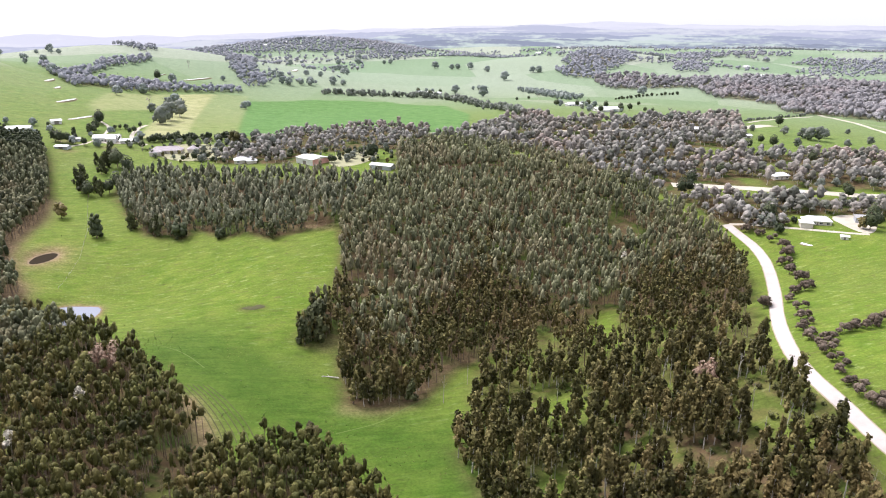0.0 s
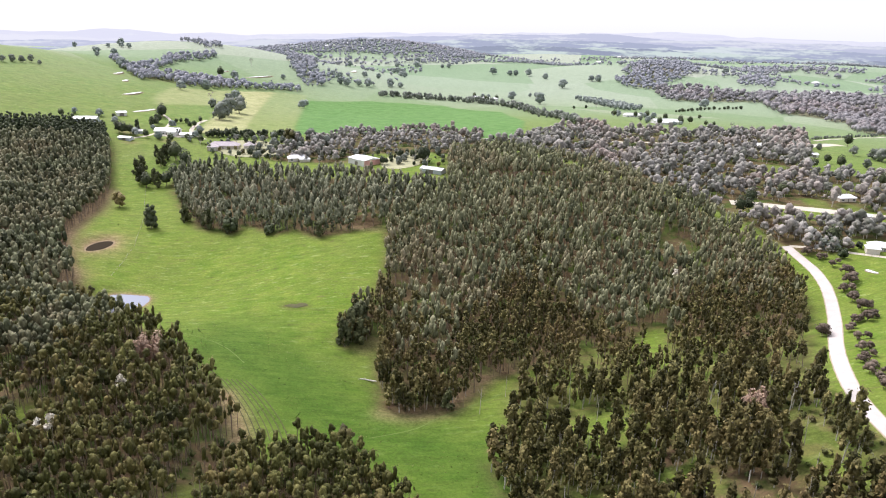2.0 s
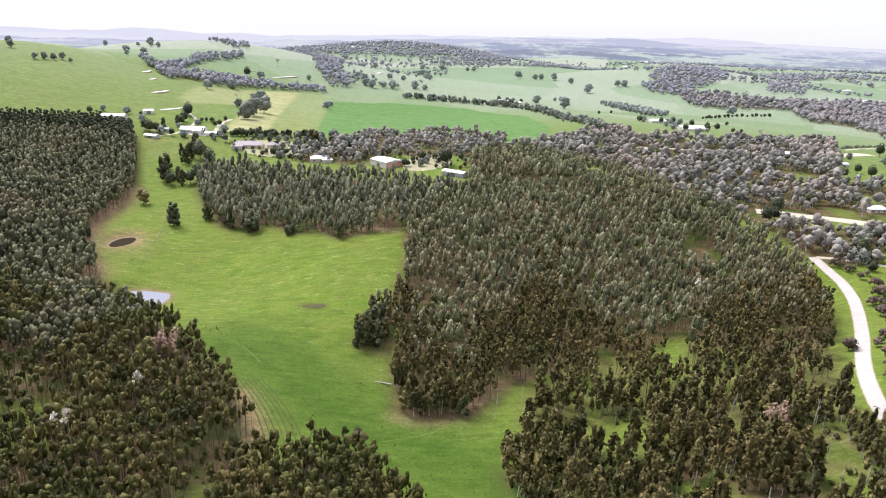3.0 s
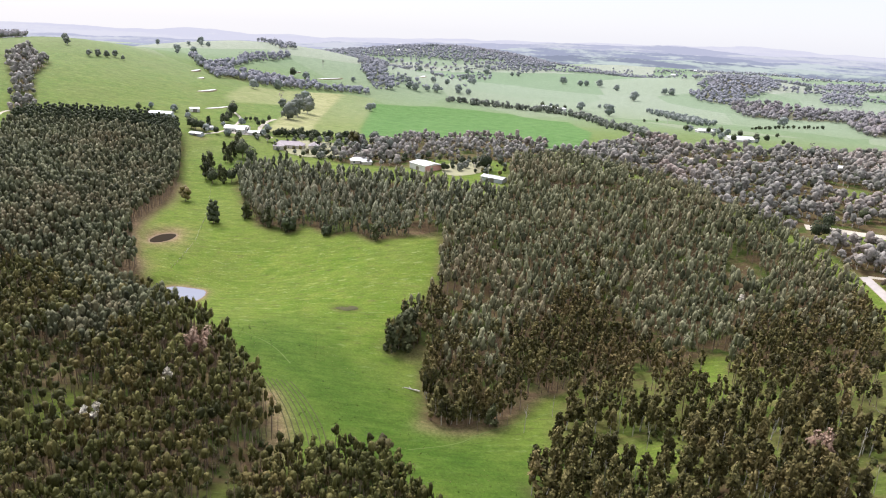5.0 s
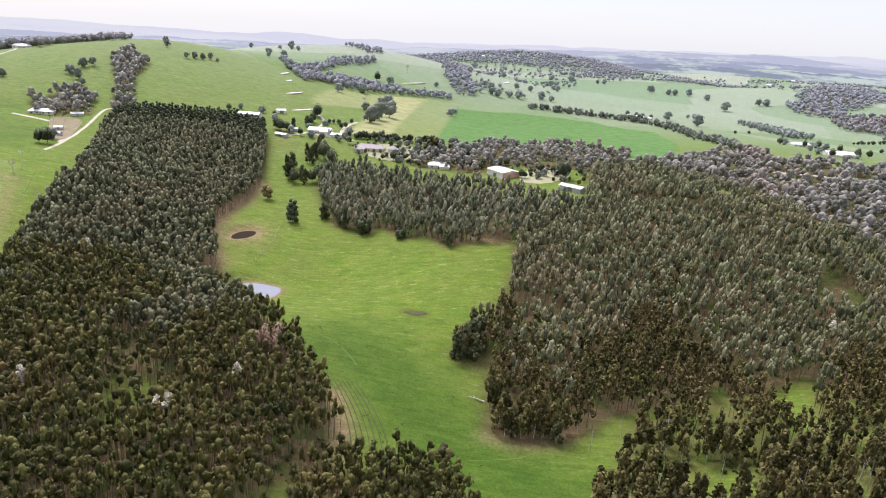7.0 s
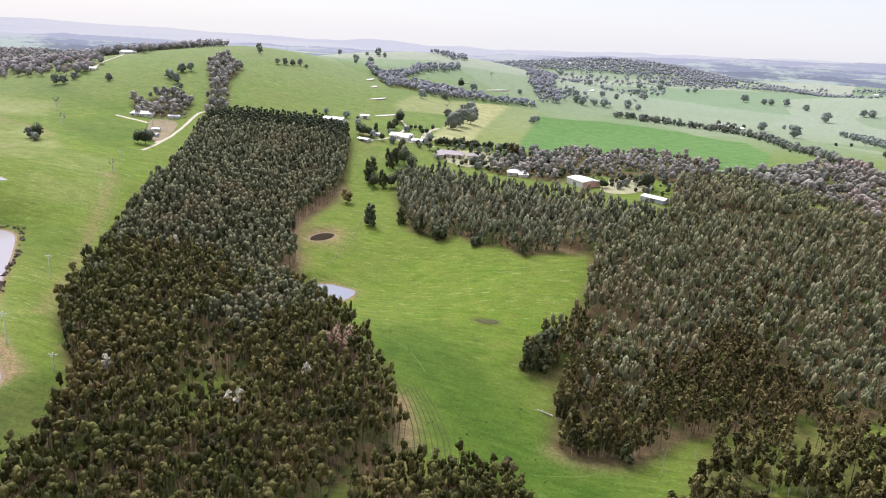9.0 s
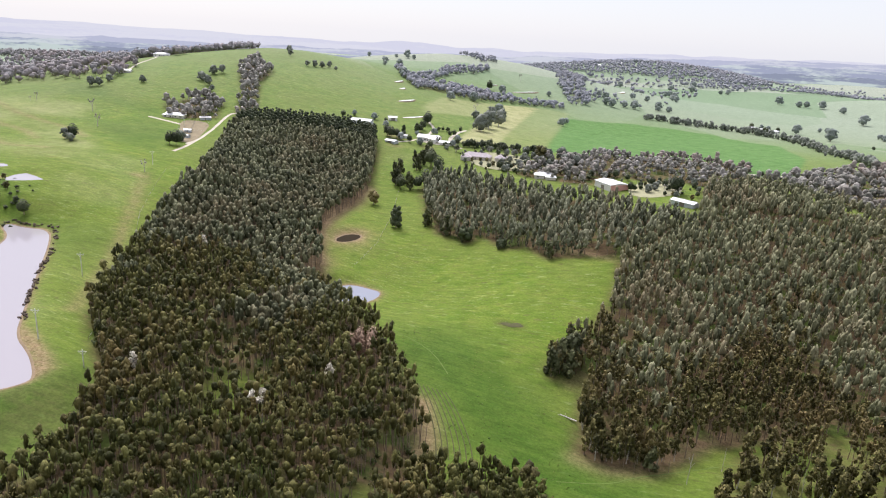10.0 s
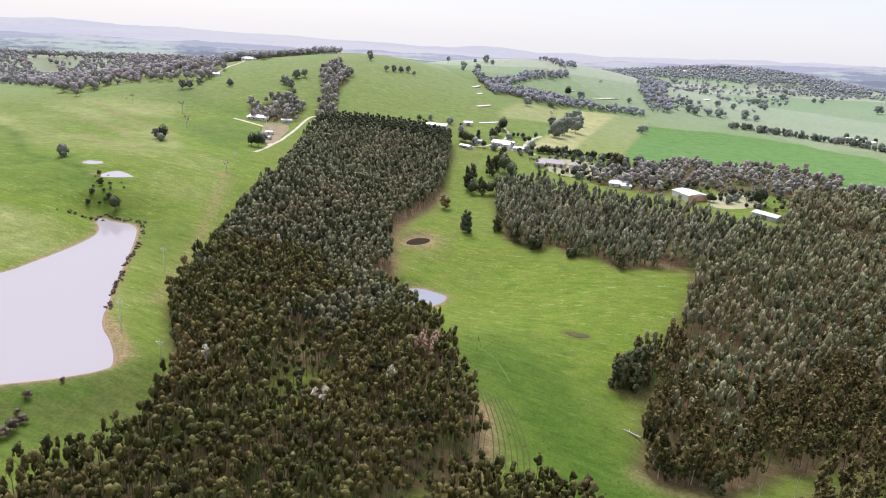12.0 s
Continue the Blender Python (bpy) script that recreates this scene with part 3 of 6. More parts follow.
def sprays(rng, centre, radius, count, size):
    """Leaf sprays: small hanging blades set round a clump."""
    d = rng.normal(size=(count, 3))
    d /= np.linalg.norm(d, axis=1)[:, None]
    d[:, 2] = np.abs(d[:, 2]) * 0.9 - 0.25
    p = centre + d * radius * rng.uniform(0.85, 1.3, (count, 1))
    u = rng.normal(size=(count, 3))
    u -= d * (u * d).sum(1)[:, None] * 0.7
    u /= np.linalg.norm(u, axis=1)[:, None]
    w = np.cross(d, u)
    w /= np.linalg.norm(w, axis=1)[:, None] + 1e-9
    k = size * rng.uniform(0.6, 1.3, (count, 1))
    v = np.stack([p - u * k, p + w * k * 0.55, p + u * k, p - w * k * 0.5], 1).reshape(-1, 3)
    i = np.arange(count)[:, None] * 4
    f = np.concatenate([i + (0, 1, 2), i + (0, 2, 3)])
    return v, f


def stem(a, b, r0, r1, n=5):
    a, b = np.array(a, float), np.array(b, float)
    ang = np.arange(n) * math.tau / n
    ring = np.stack([np.cos(ang), np.sin(ang), 0 * ang], 1)
    v = np.concatenate([a + ring * r0, b + ring * r1])
    k = np.arange(n)
    j = (k + 1) % n
    return v, np.concatenate([np.stack([k, j, j + n], 1), np.stack([k, j + n, k + n], 1)])


def join(pieces):
    """Pieces (verts, faces, material index) into one set of arrays."""
    V, F, I, o = [], [], [], 0
    for v, f, i in pieces:
        V.append(v), F.append(f + o), I.append(np.full(len(f), i))
        o += len(v)
    return np.concatenate(V), np.concatenate(F), np.concatenate(I)


def tuft(rng, c, r, axis, n=6, droop=0.5):
    """A leafy tuft: a ragged little canopy of drooping blades round a raised middle."""
    axis = np.array(axis, float)
    axis /= np.linalg.norm(axis)
    u = np.cross(axis, (0.3, 0.9, 0.1))
    u /= np.linalg.norm(u)
    w = np.cross(axis, u)
    v = [c + axis * r * rng.uniform(0.35, 0.6)]
    for k in range(n):
        a = math.tau * (k + rng.uniform(-0.3, 0.3)) / n
        s = r * rng.uniform(0.6, 1.3)
        v.append(c + u * s * math.cos(a) + w * s * math.sin(a) - axis * r * rng.uniform(0.0, droop))
    k = np.arange(n)
    return np.array(v), np.stack([np.zeros(n, int), k + 1, (k + 1) % n + 1], 1)


def dome(rng, foot, radius, tall, seg=8, rings=5, rough=0.34, tip=0.0):
    """A leafy mass: a bullet of foliage with a lumpy skin, narrow below, rounded or pointed above."""
    V, F = [foot + np.array([0, 0, tall * 0.16])], []
    for j in range(rings):
        u = j / rings
        full = 0.8 + 0.8 * u if u < 0.25 else math.sqrt(1 - ((u - 0.25) / (0.86 - tip)) ** 2) if u - 0.25 < 0.86 - tip else 0.1
        for k in range(seg):
            a = math.tau * (k + 0.5 * (j % 2) + rng.uniform(-0.25, 0.25)) / seg
            r = radius * full * (1 + rng.uniform(-rough, rough))
            V.append(foot + np.array([r * math.cos(a), r * math.sin(a), tall * (u + rng.uniform(-0.3, 0.3) / rings)]))
    V.append(foot + np.array([rng.normal(0, radius * 0.1), rng.normal(0, radius * 0.1), tall]))
    for k in range(seg):
        n = (k + 1) % seg
        F.append((0, 1 + n, 1 + k))
        for j in range(rings - 1):
            p, q = 1 + j * seg, 1 + (j + 1) * seg
            F += [(p + k, p + n, q + k), (p + n, q + n, q + k)] if j % 2 else [(p + k, p + n, q + n), (p + k, q + n, q + k)]
        p = 1 + (rings - 1) * seg
        F.append((p + k, p + n, len(V) - 1))
    return np.array(V), np.array(F)


def thumb(rng, foot, radius, tall, seg=6, rings=4, rough=0.3):
    """A leafy mass: widest below the middle, rounded off above and leaning a little, with a lumpy skin."""
    V, F = [foot + np.array([0, 0, tall * 0.1])], []
    lean = rng.normal(0, radius * 0.16, 2)
    for j in range(rings):
        u = j / rings
        full = 0.66 + 0.9 * u if u < 0.36 else math.sqrt(1 - ((u - 0.36) / 0.7) ** 2)
        for k in range(seg):
            a = math.tau * (k + 0.5 * (j % 2) + rng.uniform(-0.3, 0.3)) / seg
            r = radius * full * (1 + rng.uniform(-rough, rough))
            V.append(foot + np.array([r * math.cos(a) + lean[0] * u, r * math.sin(a) + lean[1] * u, tall * (u + rng.uniform(-0.35, 0.35) / rings)]))
    V.append(foot + np.array([lean[0], lean[1], tall]))
    for k in range(seg):
        n = (k + 1) % seg
        F.append((0, 1 + n, 1 + k))
        for j in range(rings - 1):
            p, q = 1 + j * seg, 1 + (j + 1) * seg
            F += [(p + k, p + n, q + k), (p + n, q + n, q + k)] if j % 2 else [(p + k, p + n, q + n), (p + k, q + n, q + k)]
        p = 1 + (rings - 1) * seg
        F.append((p + k, p + n, len(V) - 1))
    return np.array(V), np.array(F)


def blades(rng, foot, radius, tall, count, size):
    """Hanging leaf sprays round a crown: long narrow blades that droop outwards and fray its outline."""
    a = np.arange(count) * 2.4 + rng.uniform(-0.6, 0.6, count)
    u = rng.uniform(0.02, 0.92, count)
    full = np.where(u < 0.36, 0.66 + 0.9 * u, np.sqrt(1 - (np.maximum(u - 0.36, 0) / 0.7) ** 2))
    out = np.stack([np.cos(a), np.sin(a), 0 * a], 1)
    side = np.stack([-np.sin(a), np.cos(a), rng.uniform(-0.4, 0.4, count)], 1)
    p = foot + out * (radius * (0.78 + 0.3 * full) * full)[:, None] + np.stack([0 * a, 0 * a, tall * u], 1)
    k = (size * rng.uniform(0.6, 1.35, count))[:, None]
    fall = out * 0.55 + np.stack([0 * a, 0 * a, -1.0 + 1.3 * rng.uniform(0, 1, count) * (u > 0.6)], 1)
    v = np.stack([p - fall * k * 0.5, p + side * k * 0.42, p + fall * k, p - side * k * 0.42], 1).reshape(-1, 3)
    i = np.arange(count)[:, None] * 4
    return v, np.concatenate([i + (0, 1, 2), i + (0, 2, 3)])


def gum_arrays(seed, tall, radius, sprigs, bare=0.45, limbs=2, lobes=0, detail=(6, 4)):
    """A plantation gum: (trunk pieces, crown pieces); a pointed crown, or one of several, frayed with hanging sprays, on a thin stem."""
    rng = np.random.default_rng(seed)
    lean = rng.normal(0, 0.4, 2)
    top = np.array([lean[0], lean[1], tall * 0.93])
    trunk = [(*stem((0, 0, -0.4), top * 0.5, 0.17, 0.12, 4), 0), (*stem(top * 0.5, top, 0.12, 0.04, 3), 0)]
    base = tall * bare
    long = tall - base
    foot = np.array([lean[0] * 0.5, lean[1] * 0.5, base + (0.1 * long if lobes else 0)])
    crown = [(*thumb(rng, foot, radius * (0.62 if lobes else 0.92), long * (0.9 if lobes else 1.0), *detail), 1)]
    side = rng.uniform(0, math.tau)
    for k in range(lobes):
        a = side + k * 2.2 + rng.uniform(-0.5, 0.5)
        u = 0.62 * k / lobes + rng.uniform(-0.05, 0.1)
        out = radius * (0.72 - 0.35 * u)
        c = np.array([out * math.cos(a), out * math.sin(a), base + long * u])
        crown.append((*thumb(rng, c, radius * rng.uniform(0.36, 0.52), long * rng.uniform(0.26, 0.42), 5, 3), 1))
        if k < limbs:
            trunk.append((*stem((0, 0, c[2] - 0.8), c + (0, 0, 0.6), 0.07, 0.03, 3), 0))
    for k in range(limbs - lobes):
        a = rng.uniform(0, math.tau)
        z = base * rng.uniform(0.7, 0.98)
        trunk.append((*stem((0, 0, z - 0.5), (1.0 * math.cos(a), 1.0 * math.sin(a), z + 0.6), 0.05, 0.02, 3), 0))
    crown.append((*blades(rng, foot, radius, long, sprigs, radius * 0.5), 1))
    return trunk, crown


def loose_gum_arrays(seed, tall, radius, masses, sprigs, bare):
    """An older gum: a stem with rising limbs, each ending in a drooping, pointed mass of loose leaf sprays round a dark heart."""
    rng = np.random.default_rng(seed)
    lean = rng.normal(0, 0.5, 2)
    top = np.array([lean[0], lean[1], tall * 0.9])
    trunk = [(*stem((0, 0, -0.4), top * 0.5, 0.2, 0.13, 4), 0), (*stem(top * 0.5, top, 0.13, 0.05, 3), 0)]
    base = tall * bare
    long = tall - base
    crown = []
    for k in range(masses):
        u = (k + 0.5) / masses
        a = k * 2.4 + rng.uniform(-0.5, 0.5)
        out = radius * (0.62 * (1 - u) + 0.12) * (0.3 + rng.uniform(0.5, 0.8))
        r = radius * rng.uniform(0.38, 0.54)
        h = max(long * rng.uniform(0.15, 0.22), r * 0.9)
        c = np.array([lean[0] * u + out * math.cos(a), lean[1] * u + out * math.sin(a), base + long * (0.1 + 0.8 * u)])
        crown.append((*thumb(rng, c - (0, 0, h * 0.9), r * 0.62, h * 1.7, 4, 3), 1))
        crown.append((*leaf_cloud(rng, c, (r, r, h), sprigs, r * 0.5), 1))
        if k < masses - 2:
            trunk.append((*stem((lean[0] * u * 0.7, lean[1] * u * 0.7, c[2] - 1.6), c, 0.07, 0.03, 3), 0))
    return trunk, crown


def bush_arrays(seed, tall, radius, masses, sprigs, low=0.32):
    """A native gum of the grey bush: pale forking limbs under a broad, rounded crown of merging leaf masses with frayed edges."""
    rng = np.random.default_rng(seed)
    fork = np.array([rng.normal(0, 0.3), rng.normal(0, 0.3), tall * rng.uniform(0.2, 0.34)])
    trunk = [(*stem((0, 0, -0.5), fork, 0.026 * tall, 0.02 * tall, 4), 0)]
    base = tall * rng.uniform(low - 0.06, low + 0.06)
    crown = [(*thumb(rng, np.array([0, 0, base]), radius * 0.56, (tall - base) * 0.86, 6, 4, 0.42), 1)]
    for k in range(masses):
        a = k * 2.4 + rng.uniform(-0.5, 0.5)
        u = math.sqrt((k + 0.6) / masses)
        r = radius * rng.uniform(0.26, 0.46)
        c = np.array([radius * 0.64 * u * math.cos(a), radius * 0.64 * u * math.sin(a), tall * (0.80 - (0.5 - 0.5 * low) * u * u + rng.uniform(-0.07, 0.07)) - r * 0.5])
        if k < 3:
            trunk.append((*stem(fork, c, 0.012 * tall, 0.005 * tall, 3), 0))
        crown.append((*clump(rng, c + (0, 0, r * 0.15), r * 0.78, rng.uniform(0.8, 1.1)), 1))
        crown.append((*leaf_cloud(rng, c + (0, 0, r * 0.2), (r * 1.2, r * 1.2, r * 1.1), sprigs, r * 0.25), 1))
    return trunk, crown


def airy_arrays(seed, tall, radius, tufts, leaves, size=0.24, core=2, limbs=4):
    """A woodland gum: open crown of many small tufts and sprays on thin spreading limbs, thickest above."""
    rng = np.random.default_rng(seed)
    fork = np.array([rng.normal(0, 0.3), rng.normal(0, 0.3), tall * 0.3])
    trunk = [(*stem((0, 0, -0.5), fork, 0.028 * tall, 0.02 * tall, 4), 0)]
    crown = []
    for k in range(limbs):
        a = k * math.tau / limbs + rng.uniform(-0.5, 0.5)
        trunk.append((*stem(fork, (radius * 0.6 * math.cos(a), radius * 0.6 * math.sin(a), tall * rng.uniform(0.7, 0.95)), 0.014 * tall, 0.005 * tall, 3), 0))
    for k in range(core):
        a = rng.uniform(0, math.tau)
        crown.append((*dome(rng, np.array([radius * 0.3 * math.cos(a), radius * 0.3 * math.sin(a), tall * 0.28]), radius * 0.62, tall * 0.56, 6, 3, 0.36), 1))
    squash = rng.uniform(0.40, 0.5)
    for k in range(tufts):
        u = (k + 0.5) / tufts
        a = k * 2.4 + rng.uniform(-0.6, 0.6)
        up = 1 - 1.65 * u
        flat = math.sqrt(max(0.0, 1 - up * up)) * rng.uniform(0.6, 1.1)
        d = np.array([flat * math.cos(a), flat * math.sin(a), up])
        c = np.array([0, 0, tall * 0.55]) + d * (radius, radius, tall * squash)
        crown.append((*tuft(rng, c, radius * size * rng.uniform(0.6, 1.25), d + (0, 0, 0.5), 4, 0.45), 1))
    if leaves:
        crown.append((*sprays(rng, np.array([0, 0, 0.0]), 1.0, leaves, 0.16), 1))
        v, f, i = crown[-1]
        crown[-1] = (v * (radius, radius, tall * squash) + (0, 0, tall * 0.55), f, i)
    return trunk, crown


def leaf_cloud(rng, centre, radii, count, size):
    """Loose foliage: uneven leaf sprays through a rounded mass, turned mostly outwards."""
    d = rng.normal(size=(count, 3))
    d /= np.linalg.norm(d, axis=1)[:, None]
    p = np.asarray(centre) + d * np.asarray(radii) * (rng.uniform(0.25, 1.0, count) ** 0.5)[:, None]
    n = d * (1, 1, 0.8) + (0, 0, 0.25) + rng.normal(0, 0.45, (count, 3))
    n /= np.linalg.norm(n, axis=1)[:, None]
    u = np.cross(n, rng.normal(size=(count, 3)))
    u /= np.linalg.norm(u, axis=1)[:, None] + 1e-9
    w = np.cross(n, u)
    k = size * rng.uniform(0.6, 1.3, (count, 1))
    q = [p - u * k * rng.uniform(0.7, 1.2, (count, 1)), p + w * k * rng.uniform(0.5, 1.0, (count, 1)), p + u * k * rng.uniform(0.7, 1.2, (count, 1)), p - w * k * rng.uniform(0.5, 1.0, (count, 1))]
    v = np.stack(q, 1).reshape(-1, 3)
    i = np.arange(count)[:, None] * 4
    return v, np.concatenate([i + (0, 1, 2), i + (0, 2, 3)])


def soft_arrays(seed, tall, radius, sprigs):
    """A gum seen from far off: a short stem under a loose, uneven crown of leaf sprays."""
    rng = np.random.default_rng(seed)
    trunk = [(*stem((0, 0, -0.5), (0, 0, tall * 0.5), 0.03 * tall, 0.02 * tall, 3), 0)]
    crown = []
    for k in range(2):
        a = rng.uniform(0, math.tau)
        c = np.array([radius * 0.35 * math.cos(a), radius * 0.35 * math.sin(a), tall * (0.5 + 0.12 * k)])
        crown.append((*clump(rng, c, radius * 0.64, 0.95), 1))
        crown.append((*leaf_cloud(rng, c, (radius * 0.8, radius * 0.8, tall * 0.42), sprigs // 2, radius * 0.24), 1))
    return trunk, crown


bark = plain("gum_bark", (0.25, 0.185, 0.14), 0.9, 0, 0.4, 3.0)
pale_bark = plain("pale_bark", (0.5, 0.46, 0.42), 0.85, 0, 0.3, 3.0)
leaf_gum = foliage("gum_leaf", (0.034, 0.033, 0.008), (0.098, 0.090, 0.025), (0.25, 0.215, 0.08), (0.22, 0.15, 0.065), 0.018)
leaf_west = foliage("dark_gum_leaf", (0.030, 0.033, 0.006), (0.078, 0.080, 0.017), (0.205, 0.195, 0.060), (0.19, 0.122, 0.046), 0.022, clump_share=0.4)
# same gums farther off: paler, greyer copies with haze painted in
leaf_slope_hazed = foliage("west_hazed_gum_leaf", (0.040, 0.046, 0.020), (0.122, 0.132, 0.068), (0.275, 0.278, 0.16), (0.22, 0.165, 0.095), 0.02, clump_share=0.3)
leaf_north_hazed = foliage("north_hazed_gum_leaf", (0.068, 0.076, 0.044), (0.162, 0.172, 0.102), (0.31, 0.312, 0.205), (0.26, 0.205, 0.135), 0.02, clump_share=0.3, grain_share=0.6)
leaf_upper_hazed = foliage("east_hazed_gum_leaf", (0.068, 0.074, 0.038), (0.168, 0.173, 0.090), (0.305, 0.30, 0.178), (0.255, 0.198, 0.12), 0.018, clump_share=0.35, grain_share=0.6)
leaf_edge = foliage("edge_gum_leaf", (0.032, 0.038, 0.014), (0.068, 0.076, 0.030), (0.14, 0.148, 0.066))
leaf_pine = foliage("dark_pine_leaf", (0.024, 0.034, 0.014), (0.046, 0.060, 0.026), (0.09, 0.105, 0.048))
# the bush's own grey-mauve, lightened further as painted haze
leaf_bush = foliage("native_bush_leaf", (0.125, 0.13, 0.102), (0.24, 0.226, 0.202), (0.35, 0.332, 0.308), (0.36, 0.262, 0.222), 0.014, clump_share=0.3, grain_share=0.4)
# ridge leaves: mauve-grey, lightened in the colour to stand for haze
leaf_ridge_hazed = foliage("ridge_hazed_gum_leaf", (0.19, 0.182, 0.188), (0.24, 0.228, 0.236), (0.295, 0.28, 0.292), (0.29, 0.225, 0.218), 0.006, clump_share=0.3, grain_share=0.25)
# paddock gum leaf for far trees, with haze mixed into its colour
leaf_haze = foliage("hazed_hill_gum_leaf", (0.17, 0.20, 0.18), (0.225, 0.255, 0.235), (0.29, 0.315, 0.30), grain_share=0.4)
# grey-green leaf, made lighter than it is to suggest haze
leaf_paddock = foliage("paddock_gum_leaf", (0.12, 0.132, 0.105), (0.165, 0.18, 0.15), (0.225, 0.236, 0.202), clump_share=0.3, grain_share=0.35)
# far leaves: haze is put into the base colour, pale and bluish
leaf_far_hazed = foliage("far_hazed_gum_leaf", (0.225, 0.235, 0.264), (0.258, 0.265, 0.298), (0.30, 0.302, 0.336), (0.30, 0.275, 0.295), 0.004, clump_share=0.3, grain_share=0.2)
leaf_shrub = foliage("grey_shrub_leaf", (0.080, 0.060, 0.042), (0.140, 0.104, 0.078), (0.22, 0.168, 0.13))
leaf_dead = foliage("dead_leaf", (0.19, 0.11, 0.075), (0.27, 0.17, 0.12), (0.36, 0.26, 0.19))


def scatter(poly, gap, jitter=0.35, angle=0.0, rng=RNG):
    """Points in rows over a polygon."""
    p = np.array(poly, float)
    c, r = p.mean(0), np.hypot(*(p - p.mean(0)).T).max()
    k = np.arange(-r, r, gap)
    x, y = np.meshgrid(k, k)
    x, y = x.ravel() + rng.uniform(-jitter, jitter, x.size) * gap, y.ravel() + rng.uniform(-jitter, jitter, x.size) * gap
    ca, sa = math.cos(angle), math.sin(angle)
    X, Y = c[0] + ca * x - sa * y, c[1] + sa * x + ca * y
    keep = inside(poly, X, Y)
    return np.stack([X[keep], Y[keep]], 1)


def field_noise(p, scale, seed):
    return np.array([noise.noise((x * scale + seed, y * scale, seed)) for x, y in p])


def plant(name, spots, templates, mats, label, category, sizes=(0.85, 1.15), sink=0.0):
    """Many trees in one mesh: each a turned and sized copy of one of the shapes."""
    rng = np.random.default_rng(len(spots) + 11)
    n = len(spots)
    if n == 0:
        return None
    z = height(spots[:, 0], spots[:, 1]) - sink
    which = rng.integers(0, len(templates), n)
    V, F, I, T, o = [], [], [], [], 0
    for k, (tv, tf, ti_) in enumerate(templates):
        s = np.where(which == k)[0]
        if not len(s):
            continue
        a, size = rng.uniform(0, math.tau, len(s)), rng.uniform(*sizes, len(s))
        ca, sa = np.cos(a) * size, np.sin(a) * size
        wide = rng.uniform(0.9, 1.12, len(s))
        X = (tv[None, :, 0] * ca[:, None] - tv[None, :, 1] * sa[:, None]) * wide[:, None] + spots[s, 0:1]
        Y = (tv[None, :, 0] * sa[:, None] + tv[None, :, 1] * ca[:, None]) * wide[:, None] + spots[s, 1:2]
        Z = tv[None, :, 2] * size[:, None] + z[s][:, None]
        V.append(np.stack([X, Y, Z], -1).reshape(-1, 3))
        F.append((tf[None] + (np.arange(len(s)) * len(tv))[:, None, None] + o).reshape(-1, 3))
        I.append(np.tile(ti_, len(s)))
        T.append(np.repeat(rng.uniform(0, 1, len(s)), len(tv)))
        o += len(s) * len(tv)
    me = mesh_from(name, np.concatenate(V), np.concatenate(F), mats, np.concatenate(I), np.concatenate(T), False)
    return tagged(new(name, me), label, category, kind="stuff")


near_gums = [gum_arrays(s, 10.5 + 0.6 * (s * 4 % 9), 1.02 + 0.14 * (s % 4), 14, 0.64 + 0.035 * (s % 4), 3, 2 * (s % 2 == 0)) for s in range(9)]
far_gums = [gum_arrays(40 + s, 11 + s % 4, 1.2 + 0.1 * (s % 4), 6, 0.62, 0, 0, (5, 4)) for s in range(7)]
EAST_T = [join(sum(loose_gum_arrays(60 + s, 11 + 1.2 * (s * 4 % 9) / 2, 1.95 + 0.2 * (s % 4), 5 + s % 2, 13, 0.36 + 0.06 * (s % 3)), [])) for s in range(9)]
FRONT_T = [join(sum(loose_gum_arrays(100 + s, 10.5 + 1.6 * (s * 4 % 9) / 2, 2.2 + 0.3 * (s % 4), 8 + s % 3, 17, 0.2 + 0.06 * (s % 3)), [])) for s in range(9)]
EDGE_T = [join(sum(loose_gum_arrays(110 + s, 10 + s % 3, 2.0 + 0.2 * (s % 3), 6, 14, 0.05 + 0.05 * (s % 3)), [])) for s in range(6)]
UPPER_T = [join(sum(gum_arrays(90 + s, 11 + 0.6 * s, 1.6 + 0.15 * (s % 3), 12, 0.5, 1, 1), [])) for s in range(8)]
NORTH_T = [join(sum(gum_arrays(70 + s, 12 + s % 4, 1.75, 14, 0.4, 1, 3), [])) for s in range(6)]
NEAR_T = [join(t + c) for t, c in near_gums]
FAR_T = [join(t[:1] + c) for t, c in far_gums]

CLEARINGS = [(84, 324, 6), (47, 246, 11), (44, 238, 8), (-145, 190, 5), (-132, 246, 6.5), (-127, 239, 4.5), (-86, 182, 5), (86, 340, 6), (82, 308, 6), (50, 250, 7), (44, 236, 7), (33, 190, 7), (89, 182, 4), (134, 328, 9), (118, 262, 8), (-262, 292, 6), (70, 205, 4)]


def thin(p, scale, seed, limit):
    """Leaves out the gaps and clearings."""
    keep = field_noise(p, scale, seed) > limit
    for cx, cy, r in CLEARINGS:
        keep &= np.hypot(p[:, 0] - cx, p[:, 1] - cy) > r
    for cx, cy, r in GLADES:
        keep &= (np.hypot(p[:, 0] - cx, p[:, 1] - cy) > r) | (RNG.uniform(0, 1, len(p)) < 0.42)
    return p[keep & (line_distance(ROAD_R, p[:, 0], p[:, 1]) > 12.5)]


pond_side = lambda p: p[line_distance(POND_R, p[:, 0], p[:, 1], True) > 15]
west = pond_side(thin(scatter(PLANTATION_WEST, 2.85, 0.42, 0.9), 0.03, 9.0, -0.62))
west = west[line_distance(PINE_LINE, west[:, 0], west[:, 1] + 12) > 15]
east = thin(scatter(PLANTATION_EAST, 4.3, 0.42, 0.3), 0.03, 5.0, -0.42)
